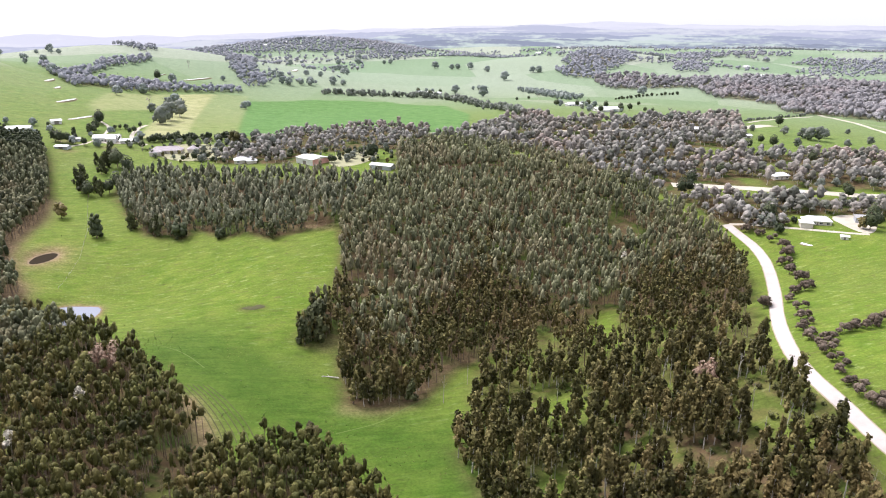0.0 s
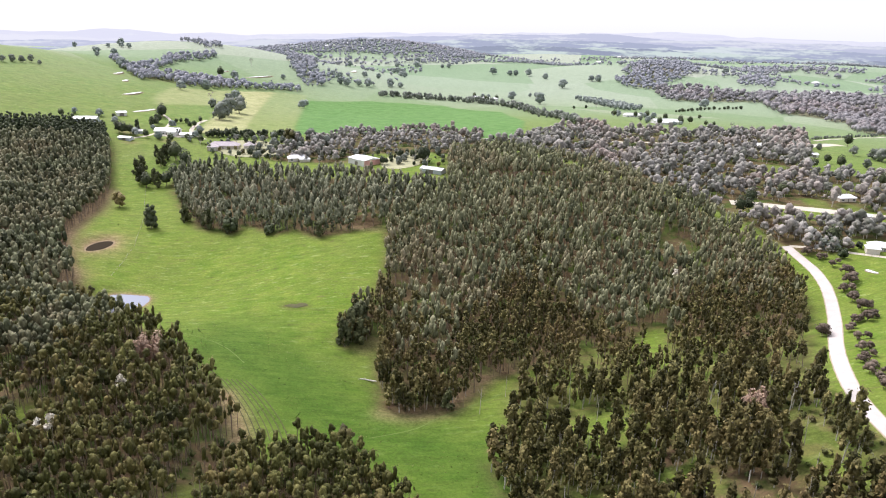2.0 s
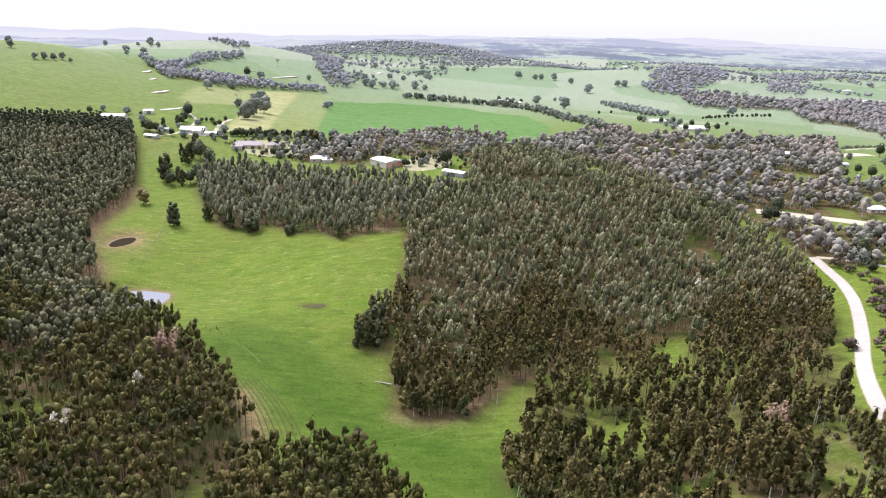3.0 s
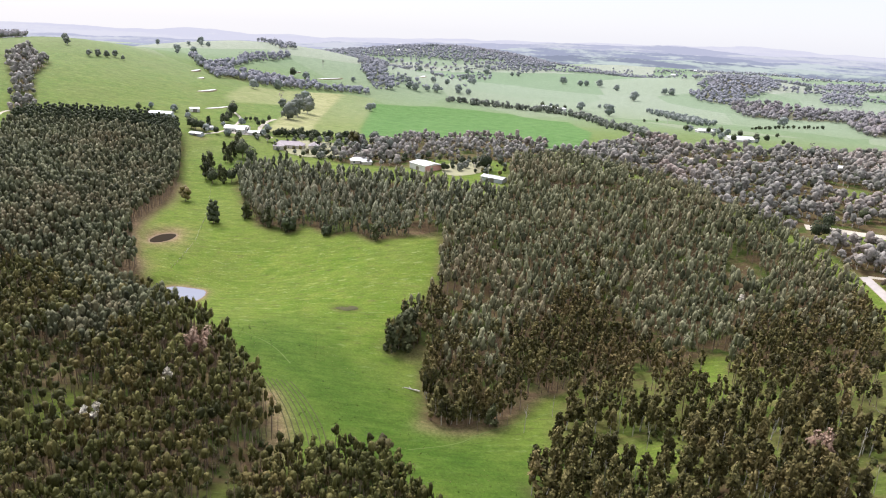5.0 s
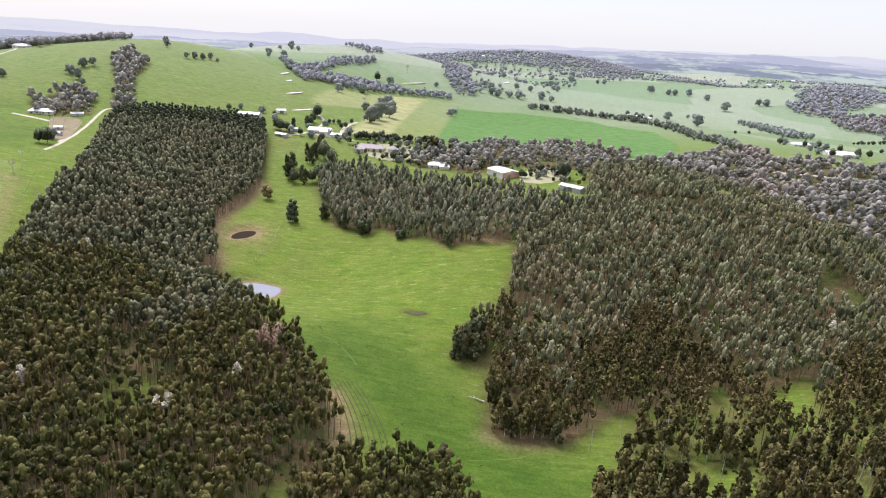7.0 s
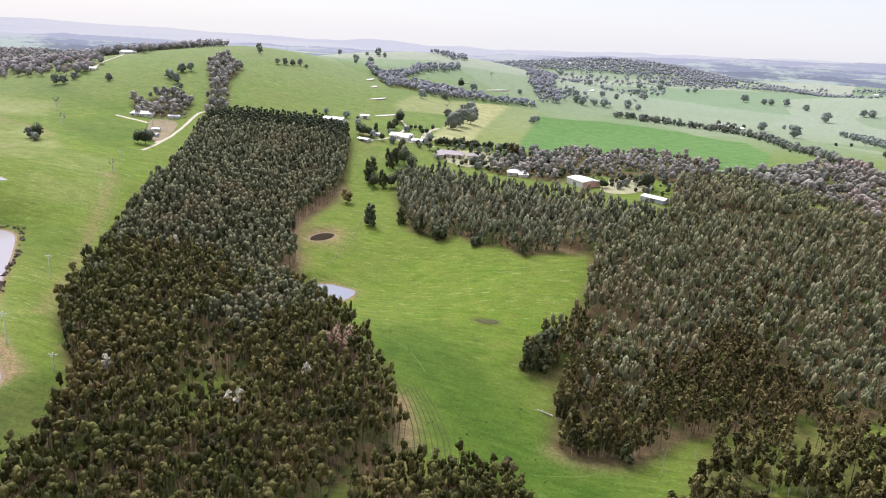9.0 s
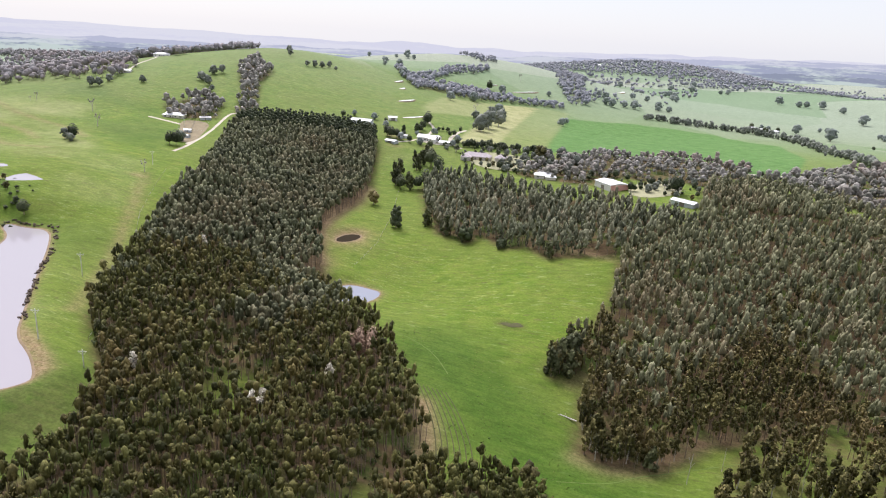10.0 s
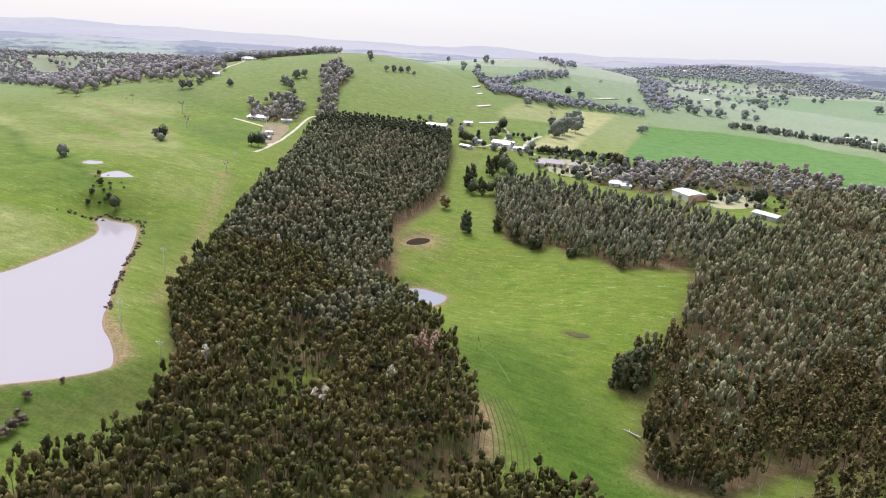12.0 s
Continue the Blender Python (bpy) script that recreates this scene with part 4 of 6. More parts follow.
north = thin(scatter(STAND_NORTH, 5.2, 0.38, 0.1), 0.03, 6.0, -0.5)
south = thin(scatter(STAND_SOUTH, 2.7, 0.4, 0.5), 0.03, 6.0, -0.6)
sparse = thin(scatter(STAND_EAST, 4.9, 0.5, 0.2), 0.05, 3.0, -0.28)
near_stand = np.concatenate([west[west[:, 1] < 215], south])
order = np.argsort(np.hypot(near_stand[:, 0] + 60, near_stand[:, 1] - 195))
single = near_stand[order[:300]]
dark = np.concatenate([west[west[:, 1] >= 215], near_stand[order[300:]]])
brown = np.concatenate([east, sparse])
for nm, spots, leaf, upper, where in (("plantation_west", dark, leaf_west, leaf_slope_hazed, "dark olive"), ("plantation_east", brown, leaf_gum, leaf_upper_hazed, "brownish olive"), ("plantation_north", north, leaf_west, leaf_north_hazed, "dark olive")):
    # trees past this line get the haze-lightened leaf colour
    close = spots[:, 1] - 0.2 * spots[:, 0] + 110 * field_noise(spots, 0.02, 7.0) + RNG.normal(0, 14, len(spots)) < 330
    if nm == "plantation_east":
        front = close & (spots[:, 1] < 268)
        plant(nm + "_front", spots[front], FRONT_T, [pale_bark, leaf], "loose stand of olive gums with pale leaf tips beside the road", "trees", (0.65, 1.25))
        plant(nm, spots[close & ~front], EAST_T, [bark, leaf], "dense plantation of slender brownish olive gum trees", "trees", (0.75, 1.25))
    else:
        plant(nm, spots[close], NEAR_T, [bark, leaf], "dense plantation of slender %s gum trees in rows" % where, "trees", (0.75, 1.2))
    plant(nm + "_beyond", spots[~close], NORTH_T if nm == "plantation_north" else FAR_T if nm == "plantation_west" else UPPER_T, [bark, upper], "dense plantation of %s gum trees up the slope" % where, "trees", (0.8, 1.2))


def outline(points, gap, inset):
    """Points along a line, shifted to its left by inset, jittered."""
    out = []
    for (ax, ay), (bx, by) in zip(points, points[1:]):
        long = math.hypot(bx - ax, by - ay)
        for k in range(max(1, round(long / gap))):
            u = (k + RNG.uniform(0.1, 0.9)) * gap / max(long, gap)
            d = inset + RNG.uniform(-1.2, 1.6)
            out.append((ax + (bx - ax) * u - (by - ay) / long * d, ay + (by - ay) * u + (bx - ax) / long * d))
    return np.array(out)


plant("plantation_west_edge", outline(PLANTATION_WEST[19:36], 3.0, -2.0), EDGE_T, [bark, leaf_west], "leafy gums clothed low down along the plantation's grassy edge", "trees", (0.6, 1.05))
plant("stand_south_edge", outline(STAND_SOUTH[:9], 3.2, -2.2), EDGE_T, [bark, leaf_west], "leafy dark gums along the edge of the small stand", "trees", (0.65, 1.05))
plant("plantation_north_edge", thin(np.concatenate([outline(STAND_NORTH[:9], 4.4, 2.5), outline(STAND_NORTH[-4:] + STAND_NORTH[:1], 5.0, 2.5)]), 0.03, 6.0, -0.5), EDGE_T, [bark, leaf_north_hazed], "leafy gums clothed low down along the front of the stand", "trees", (0.7, 1.1))
plant("plantation_east_edge", outline(PLANTATION_EAST[:11], 6.0, 2.5), EDGE_T, [bark, leaf_gum], "leafy olive gums along the edge of the green field", "trees", (0.6, 1.1))


def tree_thing(name, arrays, mats, label, category, x, y, size=1.0, turn=0.0, group=""):
    """One tree: an Empty at its foot with a trunk and a crown."""
    root = new(name)
    for pname, pieces, m in (("trunk", arrays[0], mats[0]), ("crown", arrays[1], mats[1])):
        v, f, _ = join(pieces)
        ob = new(pname, mesh_from(pname, v, f, [m], flat=False))
        ob.parent = root
    root.matrix_basis = pose(x, y, at(x, y), 0, 0, turn) @ Matrix.Scale(size, 4)
    return tagged(root, label, category, group)


proto = {}


def put_tree(kind, name, arrays, mats, label, x, y, size=1.0, group=""):
    """The first of a kind is built, the others copy it."""
    turn = (x * 37.0 + y * 91.0) % 360
    if kind not in proto:
        proto[kind] = tree_thing(name, arrays, mats, label, "tree", x, y, size, turn, group)
        return proto[kind]
    c = copy_thing(proto[kind], pose(x, y, at(x, y), 0, 0, turn))
    c.scale = (size, size, size)
    return c


for i, (x, y) in enumerate(single):
    put_tree("gum%d" % (i % 9), "plantation_gum", near_gums[i % 9], (bark, leaf_west), "slender plantation gum tree with dark olive crown", x, y, 0.85 + 0.3 * ((i * 0.618) % 1), "plantation gum trees")

CLEAR_LINES = [[(169, 503), (197, 500), (256, 483), (308, 471), (380, 452)], [(105, 684), (147, 681), (177, 679), (194, 688), (213, 701), (236, 718), (262, 722)], [(253, 505), (253, 522)], [(235, 408), (236, 425)], [(253, 690), (253, 700)], ROAD_R]
BEFORE_ROAD = [(172, 490), (195, 487), (252, 470), (300, 458)]
GLIMPSED = [(140, 664), (170, 662), (194, 670), (213, 683), (236, 700), (258, 696)]
bush_t = [join(sum(bush_arrays(80 + s, 8.5 + s % 4, 3.5 + 0.4 * (s % 3), 4 + s % 3, 9), [])) for s in range(9)]
far_t = [join(sum(soft_arrays(120 + s, 10, 4.6, 14), [])) for s in range(7)]
far_s = [join(soft_arrays(140 + s, 10, 5.0, 6)[1]) for s in range(6)]
for nm, poly, gap in (("bush_by_homes", W_HOMES, 7.4), ("bush_east", W_EAST, 7.0), ("bush_by_yard", W_YARD, 6.0), ("bush_by_farm", W_FARM, 6.6), ("avenue_trees", W_AVENUE, 6.6)):
    s = scatter(poly, gap, 0.45)
    s = s[field_noise(s, 0.03, 2.0) > (-0.55 if poly is W_YARD else -0.3)]
    for line in CLEAR_LINES:
        s = s[line_distance(line, s[:, 0], s[:, 1]) > 7.5]
    for cx, cy, r in OPENINGS:
        s = s[np.hypot(s[:, 0] - cx, s[:, 1] - cy) > r]
    s = s[line_distance(BEFORE_ROAD, s[:, 0], s[:, 1]) > 10]
    s = s[(line_distance(GLIMPSED, s[:, 0], s[:, 1]) > 11) | (RNG.uniform(0, 1, len(s)) < 0.45)]
    plant(nm, s, bush_t, [pale_bark, leaf_bush], "grey-mauve native gum woodland with bare limbs", "woodland", (0.45, 1.15) if poly is W_HOMES else (0.5, 1.4))
for nm, poly, gap, shapes in (
    ("woods_far_east", W_FAR_EAST, 11.5, far_t), ("woods_knoll", W_KNOLL, 11, far_s), ("woods_creek", W_CREEK, 8.0, far_t), ("woods_creek_branch", W_CREEK_N, 8.5, far_t),
    ("woods_copse", W_COPSE, 11, far_t), ("woods_slope", W_SLOPE, 10, far_t), ("woods_crest", W_CREST, 11, far_s), ("woods_ridge", W_RIDGE, 13.0, far_t), ("woods_ridge_top", W_RIDGE_TOP, 8.5, far_t),
    ("woods_east_belt", W_EAST_BELT, 12, far_s), ("woods_east_upper", W_EAST_UPPER, 12, far_s), ("woods_mid_belt", W_MID_BELT, 13, far_s), ("woods_pasture_belt", W_PASTURE_BELT, 14, far_s),
):
    s = scatter(poly, gap, 0.48)
    s = s[field_noise(s, 0.008, 4.0) > (-0.36 if nm == "woods_crest" else -0.45)]
    if nm == "woods_crest":
        s = s[(s[:, 1] > 2140 + 90 * field_noise(s, 0.006, 21.0)) | (s[:, 0] < -600) | (RNG.uniform(0, 1, len(s)) < 0.12)]
    if nm == "woods_ridge":
        s = s[(~inside(RIDGE_CLEAR, s[:, 0], s[:, 1]) | (RNG.uniform(0, 1, len(s)) < 0.12)) & ((np.hypot(s[:, 0], s[:, 1]) < 1300) | (np.arange(len(s)) % 2 == 0))]
    plant(nm, s, shapes, [bark, leaf_ridge_hazed if poly in (W_RIDGE, W_RIDGE_TOP, W_FAR_EAST) else leaf_far_hazed], "distant gum woods on the hills, paled and blued for haze", "woodland", (0.65, 1.3) if shapes is far_s else (0.75, 1.6) if poly in (W_FAR_EAST, W_RIDGE) else (0.6, 1.3), 0.4)


FAR_COUNTRY = [(340, 1760), (700, 1600), (1150, 1500), (1500, 1900), (1300, 2350), (700, 2620), (-50, 2640), (-150, 2250), (120, 2020)]
s = scatter(FAR_COUNTRY, 17, 0.5)
f = field_noise(s * (0.6, 1.6), 0.0042, 12.0) + 0.35 * field_noise(s, 0.014, 3.0)
s = s[(f > 0.17) | (RNG.uniform(0, 1, len(s)) < 0.018)]
plant("woods_far_country", s, far_s, [bark, leaf_far_hazed], "scattered haze-tinted gums and belts of trees over far paddocks", "woodland", (0.6, 1.2), 0.5)
speckle = [(-330, 1180), (-250, 1160), (-215, 1290), (-190, 1600), (-200, 1900), (-400, 1920), (-380, 1560)]
s = scatter(speckle, 34, 0.5)
s = s[field_noise(s, 0.012, 15.0) > -0.05]
plant("paddock_trees_beyond", s, far_t, [bark, leaf_far_hazed], "scattered haze-tinted gums over far paddocks", "trees", (0.6, 1.3), 0.3)


# ---- single trees and shrubs: x, y, height, kind ----
FIELD_TREES = [
    (-66, 299, 12, 6), (-62, 306, 15, 6), (-57, 298, 13, 6), (-60, 312, 15, 6), (-64, 318, 14, 6),
    (-222, 427, 16.6, 2), (-205, 442, 12.8, 6), (-274, 515, 15, 6), (-266, 509, 12, 1), (-259, 512, 13, 6),
    (-253, 515, 12, 1), (-251, 525, 14, 1), (-277, 556, 15, 6), (-270, 570, 17.3, 1), (-256, 557, 14.9, 1),
]
FIELD_TREES_UPPER = [
    (-263, 463, 11.3, 3), (-169, 424, 9, 6), (-141, 420, 5.8, 4), (-199, 461, 12.3, 6), (-59, 576, 15.7, 1), (-47, 217, 9, 3),
    (-105, 412, 10.4, 6), (-64, 293, 14, 6), (-61, 300, 15.9, 6), (-58, 306, 16.7, 6), (-13, 255, 10.1, 6),
    (-207, 444, 12.4, 6), (-186, 431, 15, 6), (-168, 425, 10, 4), (-141, 422, 6, 4),
]
WEST_TREES = [
    (-491, 298, 11.4, 0), (-501, 383, 10, 0), (-494, 385, 12, 1), (-489, 379, 8, 0), (-383, 268, 10, 1),
    (-445, 436, 11, 1), (-440, 439, 13, 1), (-452, 455, 11, 0), (-383, 356, 8.6, 5), (-591, 478, 12.4, 5),
    (-536, 440, 11.3, 5), (-662, 471, 7.9, 5), (-664, 466, 5.3, 5), (-667, 537, 12.5, 0), (-662, 543, 11.1, 0),
    (-668, 561, 9.9, 0), (-638, 580, 9.8, 0), (-397, 259, 3.2, 4), (-402, 265, 3.6, 4), (-394, 271, 3.6, 4),
    (-408, 275, 4.9, 3), (-424, 284, 3.8, 3),
]
RIDGE_TREES = [
    (-1566, 2002, 53.5, 0), (-2089, 2803, 34, 5), (-573, 790, 9.4, 0), (-569, 802, 10.3, 0), (-564, 811, 9.5, 0),
    (-562, 825, 10.5, 0), (-550, 823, 7.2, 0), (-651, 1122, 10.4, 0), (-608, 1095, 14.1, 0), (-670, 1233, 11.3, 0),
    (-583, 622, 13.8, 0), (-600, 630, 12.7, 0), (-608, 657, 13, 0), (-605, 668, 11.6, 0), (-1581, 2433, 21.1, 0),
    (-1514, 2433, 20.9, 0), (-525, 963, 17.6, 0), (-566, 610, 8.1, 0), (-558, 591, 7.9, 0),
]
HOME_TREES = [
    (-292, 730, 22.7, 0), (-297, 764, 26.3, 0), (-301, 805, 30.4, 0), (-336, 813, 12.7, 0), (-341, 695, 13.7, 1),
    (-333, 670, 10.8, 1), (-269, 958, 13.6, 0), (-298, 674, 7.1, 1), (-302, 698, 6.1, 1), (-320, 619, 7.9, 1),
    (-299, 638, 5.1, 4), (-279, 642, 6.8, 1), (-268, 643, 7.8, 1), (-261, 662, 5.7, 1), (-255, 671, 5.8, 1),
    (-233, 638, 7.6, 1), (-220, 618, 5.3, 4), (-217, 637, 7.6, 0), (-201, 622, 10.5, 0), (-190, 635, 14.9, 3),
    (-187, 650, 11.9, 0), (-174, 650, 15.1, 0),
]
GARDEN_TREES = [
    (-280, 621, 6, 0), (-269, 620, 8, 1), (-265, 646, 6, 1), (-261, 650, 6, 1), (-254, 653, 6, 1),
    (-248, 655, 6, 1), (-232, 650, 8, 1), (-211, 653, 9, 0), (-188, 601, 8, 7), (-194, 590, 11, 0),
    (-175, 612, 9, 0), (-168, 637, 11, 0), (-155, 632, 12, 0), (-236, 602, 4, 3), (-231, 605, 4, 3),
    (-216, 596, 5, 1), (-212, 614, 7, 0), (-206, 587, 3, 4), (-196, 582, 3, 4), (-243, 599, 4, 3),
]
GARDEN_TREES_UPPER = [
    (-198, 646, 9, 5), (-190, 647, 9, 0), (-166, 602, 7, 0), (-159, 598, 7, 5), (-152, 602, 10, 0),
    (-345, 705, 13, 1), (-330, 660, 9, 1), (-333, 657, 10, 2), (-316, 684, 5, 1), (-311, 686, 5, 4),
    (-320, 682, 4, 4), (-341, 644, 9, 2), (-341, 619, 12, 1), (-337, 623, 10, 1), (-347, 622, 12, 1),
    (-331, 620, 7, 1), (-284, 626, 5, 4), (-282, 635, 4, 4), (-276, 584, 12, 6), (-281, 583, 15, 6),
]
GARDEN_TREES_FAR = [
    (-280, 569, 14, 6), (-290, 576, 10, 6), (-277, 524, 14, 6), (-284, 541, 14, 6), (-286, 534, 13, 6),
    (-266, 521, 12, 6),
]
PASTURE_TREES = [
    (-20, 1780, 21.7, 0), (22, 1759, 15.8, 0), (36, 1755, 17.2, 0), (66, 1740, 21.3, 0), (104, 1682, 16.5, 0),
    (133, 1535, 35.2, 0), (204, 1636, 17.5, 0), (219, 1631, 18.8, 0), (23, 1295, 19, 0), (71, 1246, 24.5, 0),
    (69, 1362, 11.1, 0), (58, 1360, 8.9, 0), (363, 1290, 19.7, 0), (159, 1177, 10.7, 5), (122, 1166, 4.8, 4),
    (144, 1191, 4.9, 4), (-158, 1931, 12.6, 0), (-140, 1927, 17.3, 0), (-236, 2017, 28.1, 0), (-223, 1621, 18.7, 0),
    (-282, 1945, 19.2, 0), (-201, 1306, 10.8, 0), (-185, 1319, 13, 0), (259, 803, 11.1, 5),
]
PASTURE_TREES_EAST = [
    (209, 431, 13, 1), (271, 423, 12, 1), (256, 408, 8, 3), (207, 411, 6, 4), (281, 470, 10, 1), (182, 501, 12, 1), (286, 482, 8, 1),
    (349, 675, 12.5, 0), (351, 666, 14.8, 0), (358, 662, 16.1, 0), (374, 682, 11.5, 0), (343, 824, 10.2, 0),
    (330, 844, 10.4, 0), (295, 1066, 5.4, 4), (170, 484, 12, 1), (177, 488, 9.5, 1), (237, 472, 5.3, 0),
]
PASTURE_TREES_EAST_UPPER = [
    (259, 405, 12.1, 1), (267, 411, 9.8, 1), (206, 422, 11, 0), (202, 427, 7.9, 0), (212, 424, 6.4, 1),
    (318, 623, 10.3, 0), (370, 634, 9.7, 0), (403, 655, 8.8, 0), (286, 496, 7.6, 0), (271, 489, 9.3, 0),
    (204, 435, 5.6, 0), (222, 424, 4, 4), (415, 715, 6.8, 0),
]
SPECKLE_TREES = [
    (-648, 848, 12, 0), (-626, 822, 11, 0), (-771, 1255, 12, 0), (-605, 1042, 10, 0),
    (-294, 1298, 16, 0), (-268, 1240, 18, 0), (-266, 1390, 14, 0), (-237, 1273, 18, 0), (-241, 1407, 14, 0), (-246, 1702, 18, 0),
    (-207, 1544, 15, 0), (-228, 1933, 22, 0), (-403, 1898, 20, 0), (-205, 1323, 17, 0), (-217, 1563, 14, 0), (-249, 1669, 16, 0),
    (-282, 1250, 15, 0), (-252, 1262, 14, 0), (-310, 1312, 15, 0), (530, 1751, 18, 0),
    (-662, 1133, 10.7, 0), (-691, 1226, 9.2, 0), (-686, 1261, 16.3, 0), (-654, 1229, 11.3, 0), (-416, 905, 14.6, 0),
    (-410, 973, 17.2, 0), (-355, 854, 12.1, 5), (-351, 926, 16.2, 0), (-334, 860, 18.1, 0), (-311, 774, 15, 0),
    (-326, 876, 16.8, 0), (-441, 1245, 12.9, 5), (-441, 1104, 15.5, 1), (-421, 1109, 15.5, 0), (-368, 1194, 10.2, 0),
    (-273, 990, 10.1, 0), (-45, 1281, 10.5, 1), (-24, 1253, 9.2, 1), (1161, 3879, 26.3, 0), (1235, 3301, 25.8, 0),
    (1425, 3557, 21.8, 0),
]
BUSH_TREES = [
    (281, 672, 8, 1), (292, 639, 9, 1), (296, 622, 11, 1), (270, 612, 9, 1), (243, 634, 10, 1), (300, 560, 10, 1),
    (212, 524, 10, 1), (240, 744, 14, 0), (262, 768, 12, 0), (284, 784, 13, 0), (304, 792, 14, 0), (318, 786, 12, 0),
    (318, 718, 8, 0), (339, 692, 11, 0), (366, 762, 13, 1), (226, 898, 9, 1), (240, 906, 10, 1), (236, 936, 9, 1),
    (222, 962, 10, 1), (250, 872, 7, 1), (262, 880, 6, 1), (178, 900, 8, 0), (168, 1010, 10, 0), (160, 990, 9, 1),
    (206, 1012, 9, 0), (306, 770, 10, 1), (286, 702, 11, 0), (298, 716, 10, 0),
]
ROAD_SHRUBS = [
    (190, 418, 7, 0), (194, 411, 5.4, 0), (197, 400, 5.3, 0), (199, 388, 7.4, 0), (196, 376, 7.9, 0),
    (189, 367, 6.3, 0), (187, 353, 6.8, 0), (185, 339, 7.9, 0), (180, 323, 7, 0), (174, 322, 5.7, 0),
    (166, 311, 4.9, 0), (163, 297, 5.3, 0), (154, 309, 7.8, 0), (157, 281, 5.6, 0), (152, 268, 4.9, 0),
    (149, 266, 4.3, 0), (147, 255, 5.7, 0), (147, 248, 4.6, 0), (145, 241, 5, 0), (145, 234, 4.4, 0),
]
ROAD_SHRUBS_SOUTH = [
    (143, 225, 4.8, 0), (141, 216, 4.6, 0), (141, 209, 5.4, 0), (142, 203, 5.8, 0), (143, 199, 5.8, 0),
    (144, 192, 5.7, 0), (155, 252, 4.1, 0), (162, 257, 5.3, 0), (166, 258, 5.9, 0), (172, 259, 5.4, 0),
    (177, 262, 6.6, 0), (184, 265, 6.7, 0), (190, 267, 6.2, 0), (152, 253, 4.1, 0), (149, 242, 4.5, 0),
    (213, 422, 5.6, 0),
]


def clump_tree(seed, tall, radius, clumps, leaves, foot=0.06, taper=0.0):
    """A dense dark tree clothed to the ground, narrower towards the top as taper grows."""
    rng = np.random.default_rng(seed)
    trunk = [(*stem((0, 0, -0.5), (0, 0, tall * 0.6), 0.03 * tall, 0.01 * tall, 6), 0)]
    crown = []
    for k in range(clumps):
        u = (k + 0.5) / clumps
        r = radius * (1 - taper * u) * (0.55 + 0.3 * math.sin(math.pi * u))
        a = k * 2.4
        c = np.array([radius * 0.45 * (1 - taper * u) * math.cos(a), radius * 0.45 * (1 - taper * u) * math.sin(a), tall * (foot + 0.12 + (0.82 - foot) * u)])
        crown.append((*clump(rng, c, r * 0.6, 1.0), 1))
        for j in range(leaves):
            d = rng.normal(size=3)
            d /= np.linalg.norm(d)
            crown.append((*tuft(rng, c + d * r * 0.62, r * rng.uniform(0.2, 0.38), d + (0, 0, 0.5), 5), 1))
    return trunk, crown


def bare_tree(seed, tall, radius):
    """A thin, half-bare gum: pale limbs and a few tufts."""
    rng = np.random.default_rng(seed)
    fork = np.array([0.2, 0, tall * 0.35])
    trunk = [(*stem((0, 0, -0.4), fork, 0.03 * tall, 0.022 * tall, 6), 0)]
    crown = []
    for k in range(6):
        a = k * 1.1 + rng.uniform(-0.3, 0.3)
        u = rng.uniform(0.5, 1.0)
        c = np.array([radius * 0.8 * u * math.cos(a), radius * 0.8 * u * math.sin(a), tall * rng.uniform(0.62, 0.97)])
        trunk.append((*stem(fork, c, 0.012 * tall, 0.004 * tall, 4), 0))
        crown.append((*clump(rng, c, radius * 0.22, 0.7), 1))
        crown.append((*sprays(rng, c, radius * 0.25, 8, radius * 0.12), 1))
    return trunk, crown


# unit shapes are 10 m tall
KINDS = {
    0: ("gum_tree", [bush_arrays(200 + s, 10, 4.8, 9, 24, 0.12) for s in range(4)], (pale_bark, leaf_paddock), "spreading grey-green paddock gum on open grass"),
    1: ("dark_tree", [airy_arrays(220 + s, 10, 3.4, 64, 50, 0.2, 6, 4) for s in range(3)], (bark, leaf_pine), "dense dark green tree clothed to the ground"),
    2: ("cypress_tree", [clump_tree(230, 10, 3.0, 15, 13, -0.02, 0.3)], (bark, leaf_pine), "lone dark egg-shaped cypress in the green field"),
    3: ("pale_bush", [clump_tree(240, 10, 4.2, 8, 9, 0.1)], (bark, leaf_gum), "loose light olive bush on the grass"),
    4: ("round_bush", [clump_tree(250, 10, 5.5, 7, 9)], (bark, leaf_pine), "small round dark bush on the grass"),
    6: ("dark_gum", [loose_gum_arrays(280 + s, 10, 2.9, 9, 26, 0.03) for s in range(3)], (bark, leaf_edge), "leafy dark gum at the plantation's edge"),
    7: ("copper_tree", [bush_arrays(295, 10, 4.4, 7, 24)], (bark, leaf_shrub), "round copper-brown garden tree beside the house"),
    8: ("gum_tree", [bush_arrays(210 + s, 10, 5.2, 9, 18, 0.08) for s in range(3)], (bark, leaf_haze), "gum standing in a far paddock, leaves greyed for haze"),
    5: ("bare_tree", [bare_tree(260 + s, 10, 3.2) for s in range(2)], (pale_bark, leaf_bush), "thin half-bare gum tree with pale limbs"),
}
GROUPS = {8: "far paddock gums", 6: "edge gums", 0: "paddock gums", 1: "dark trees", 3: "pale bushes", 4: "round bushes", 5: "bare trees"}
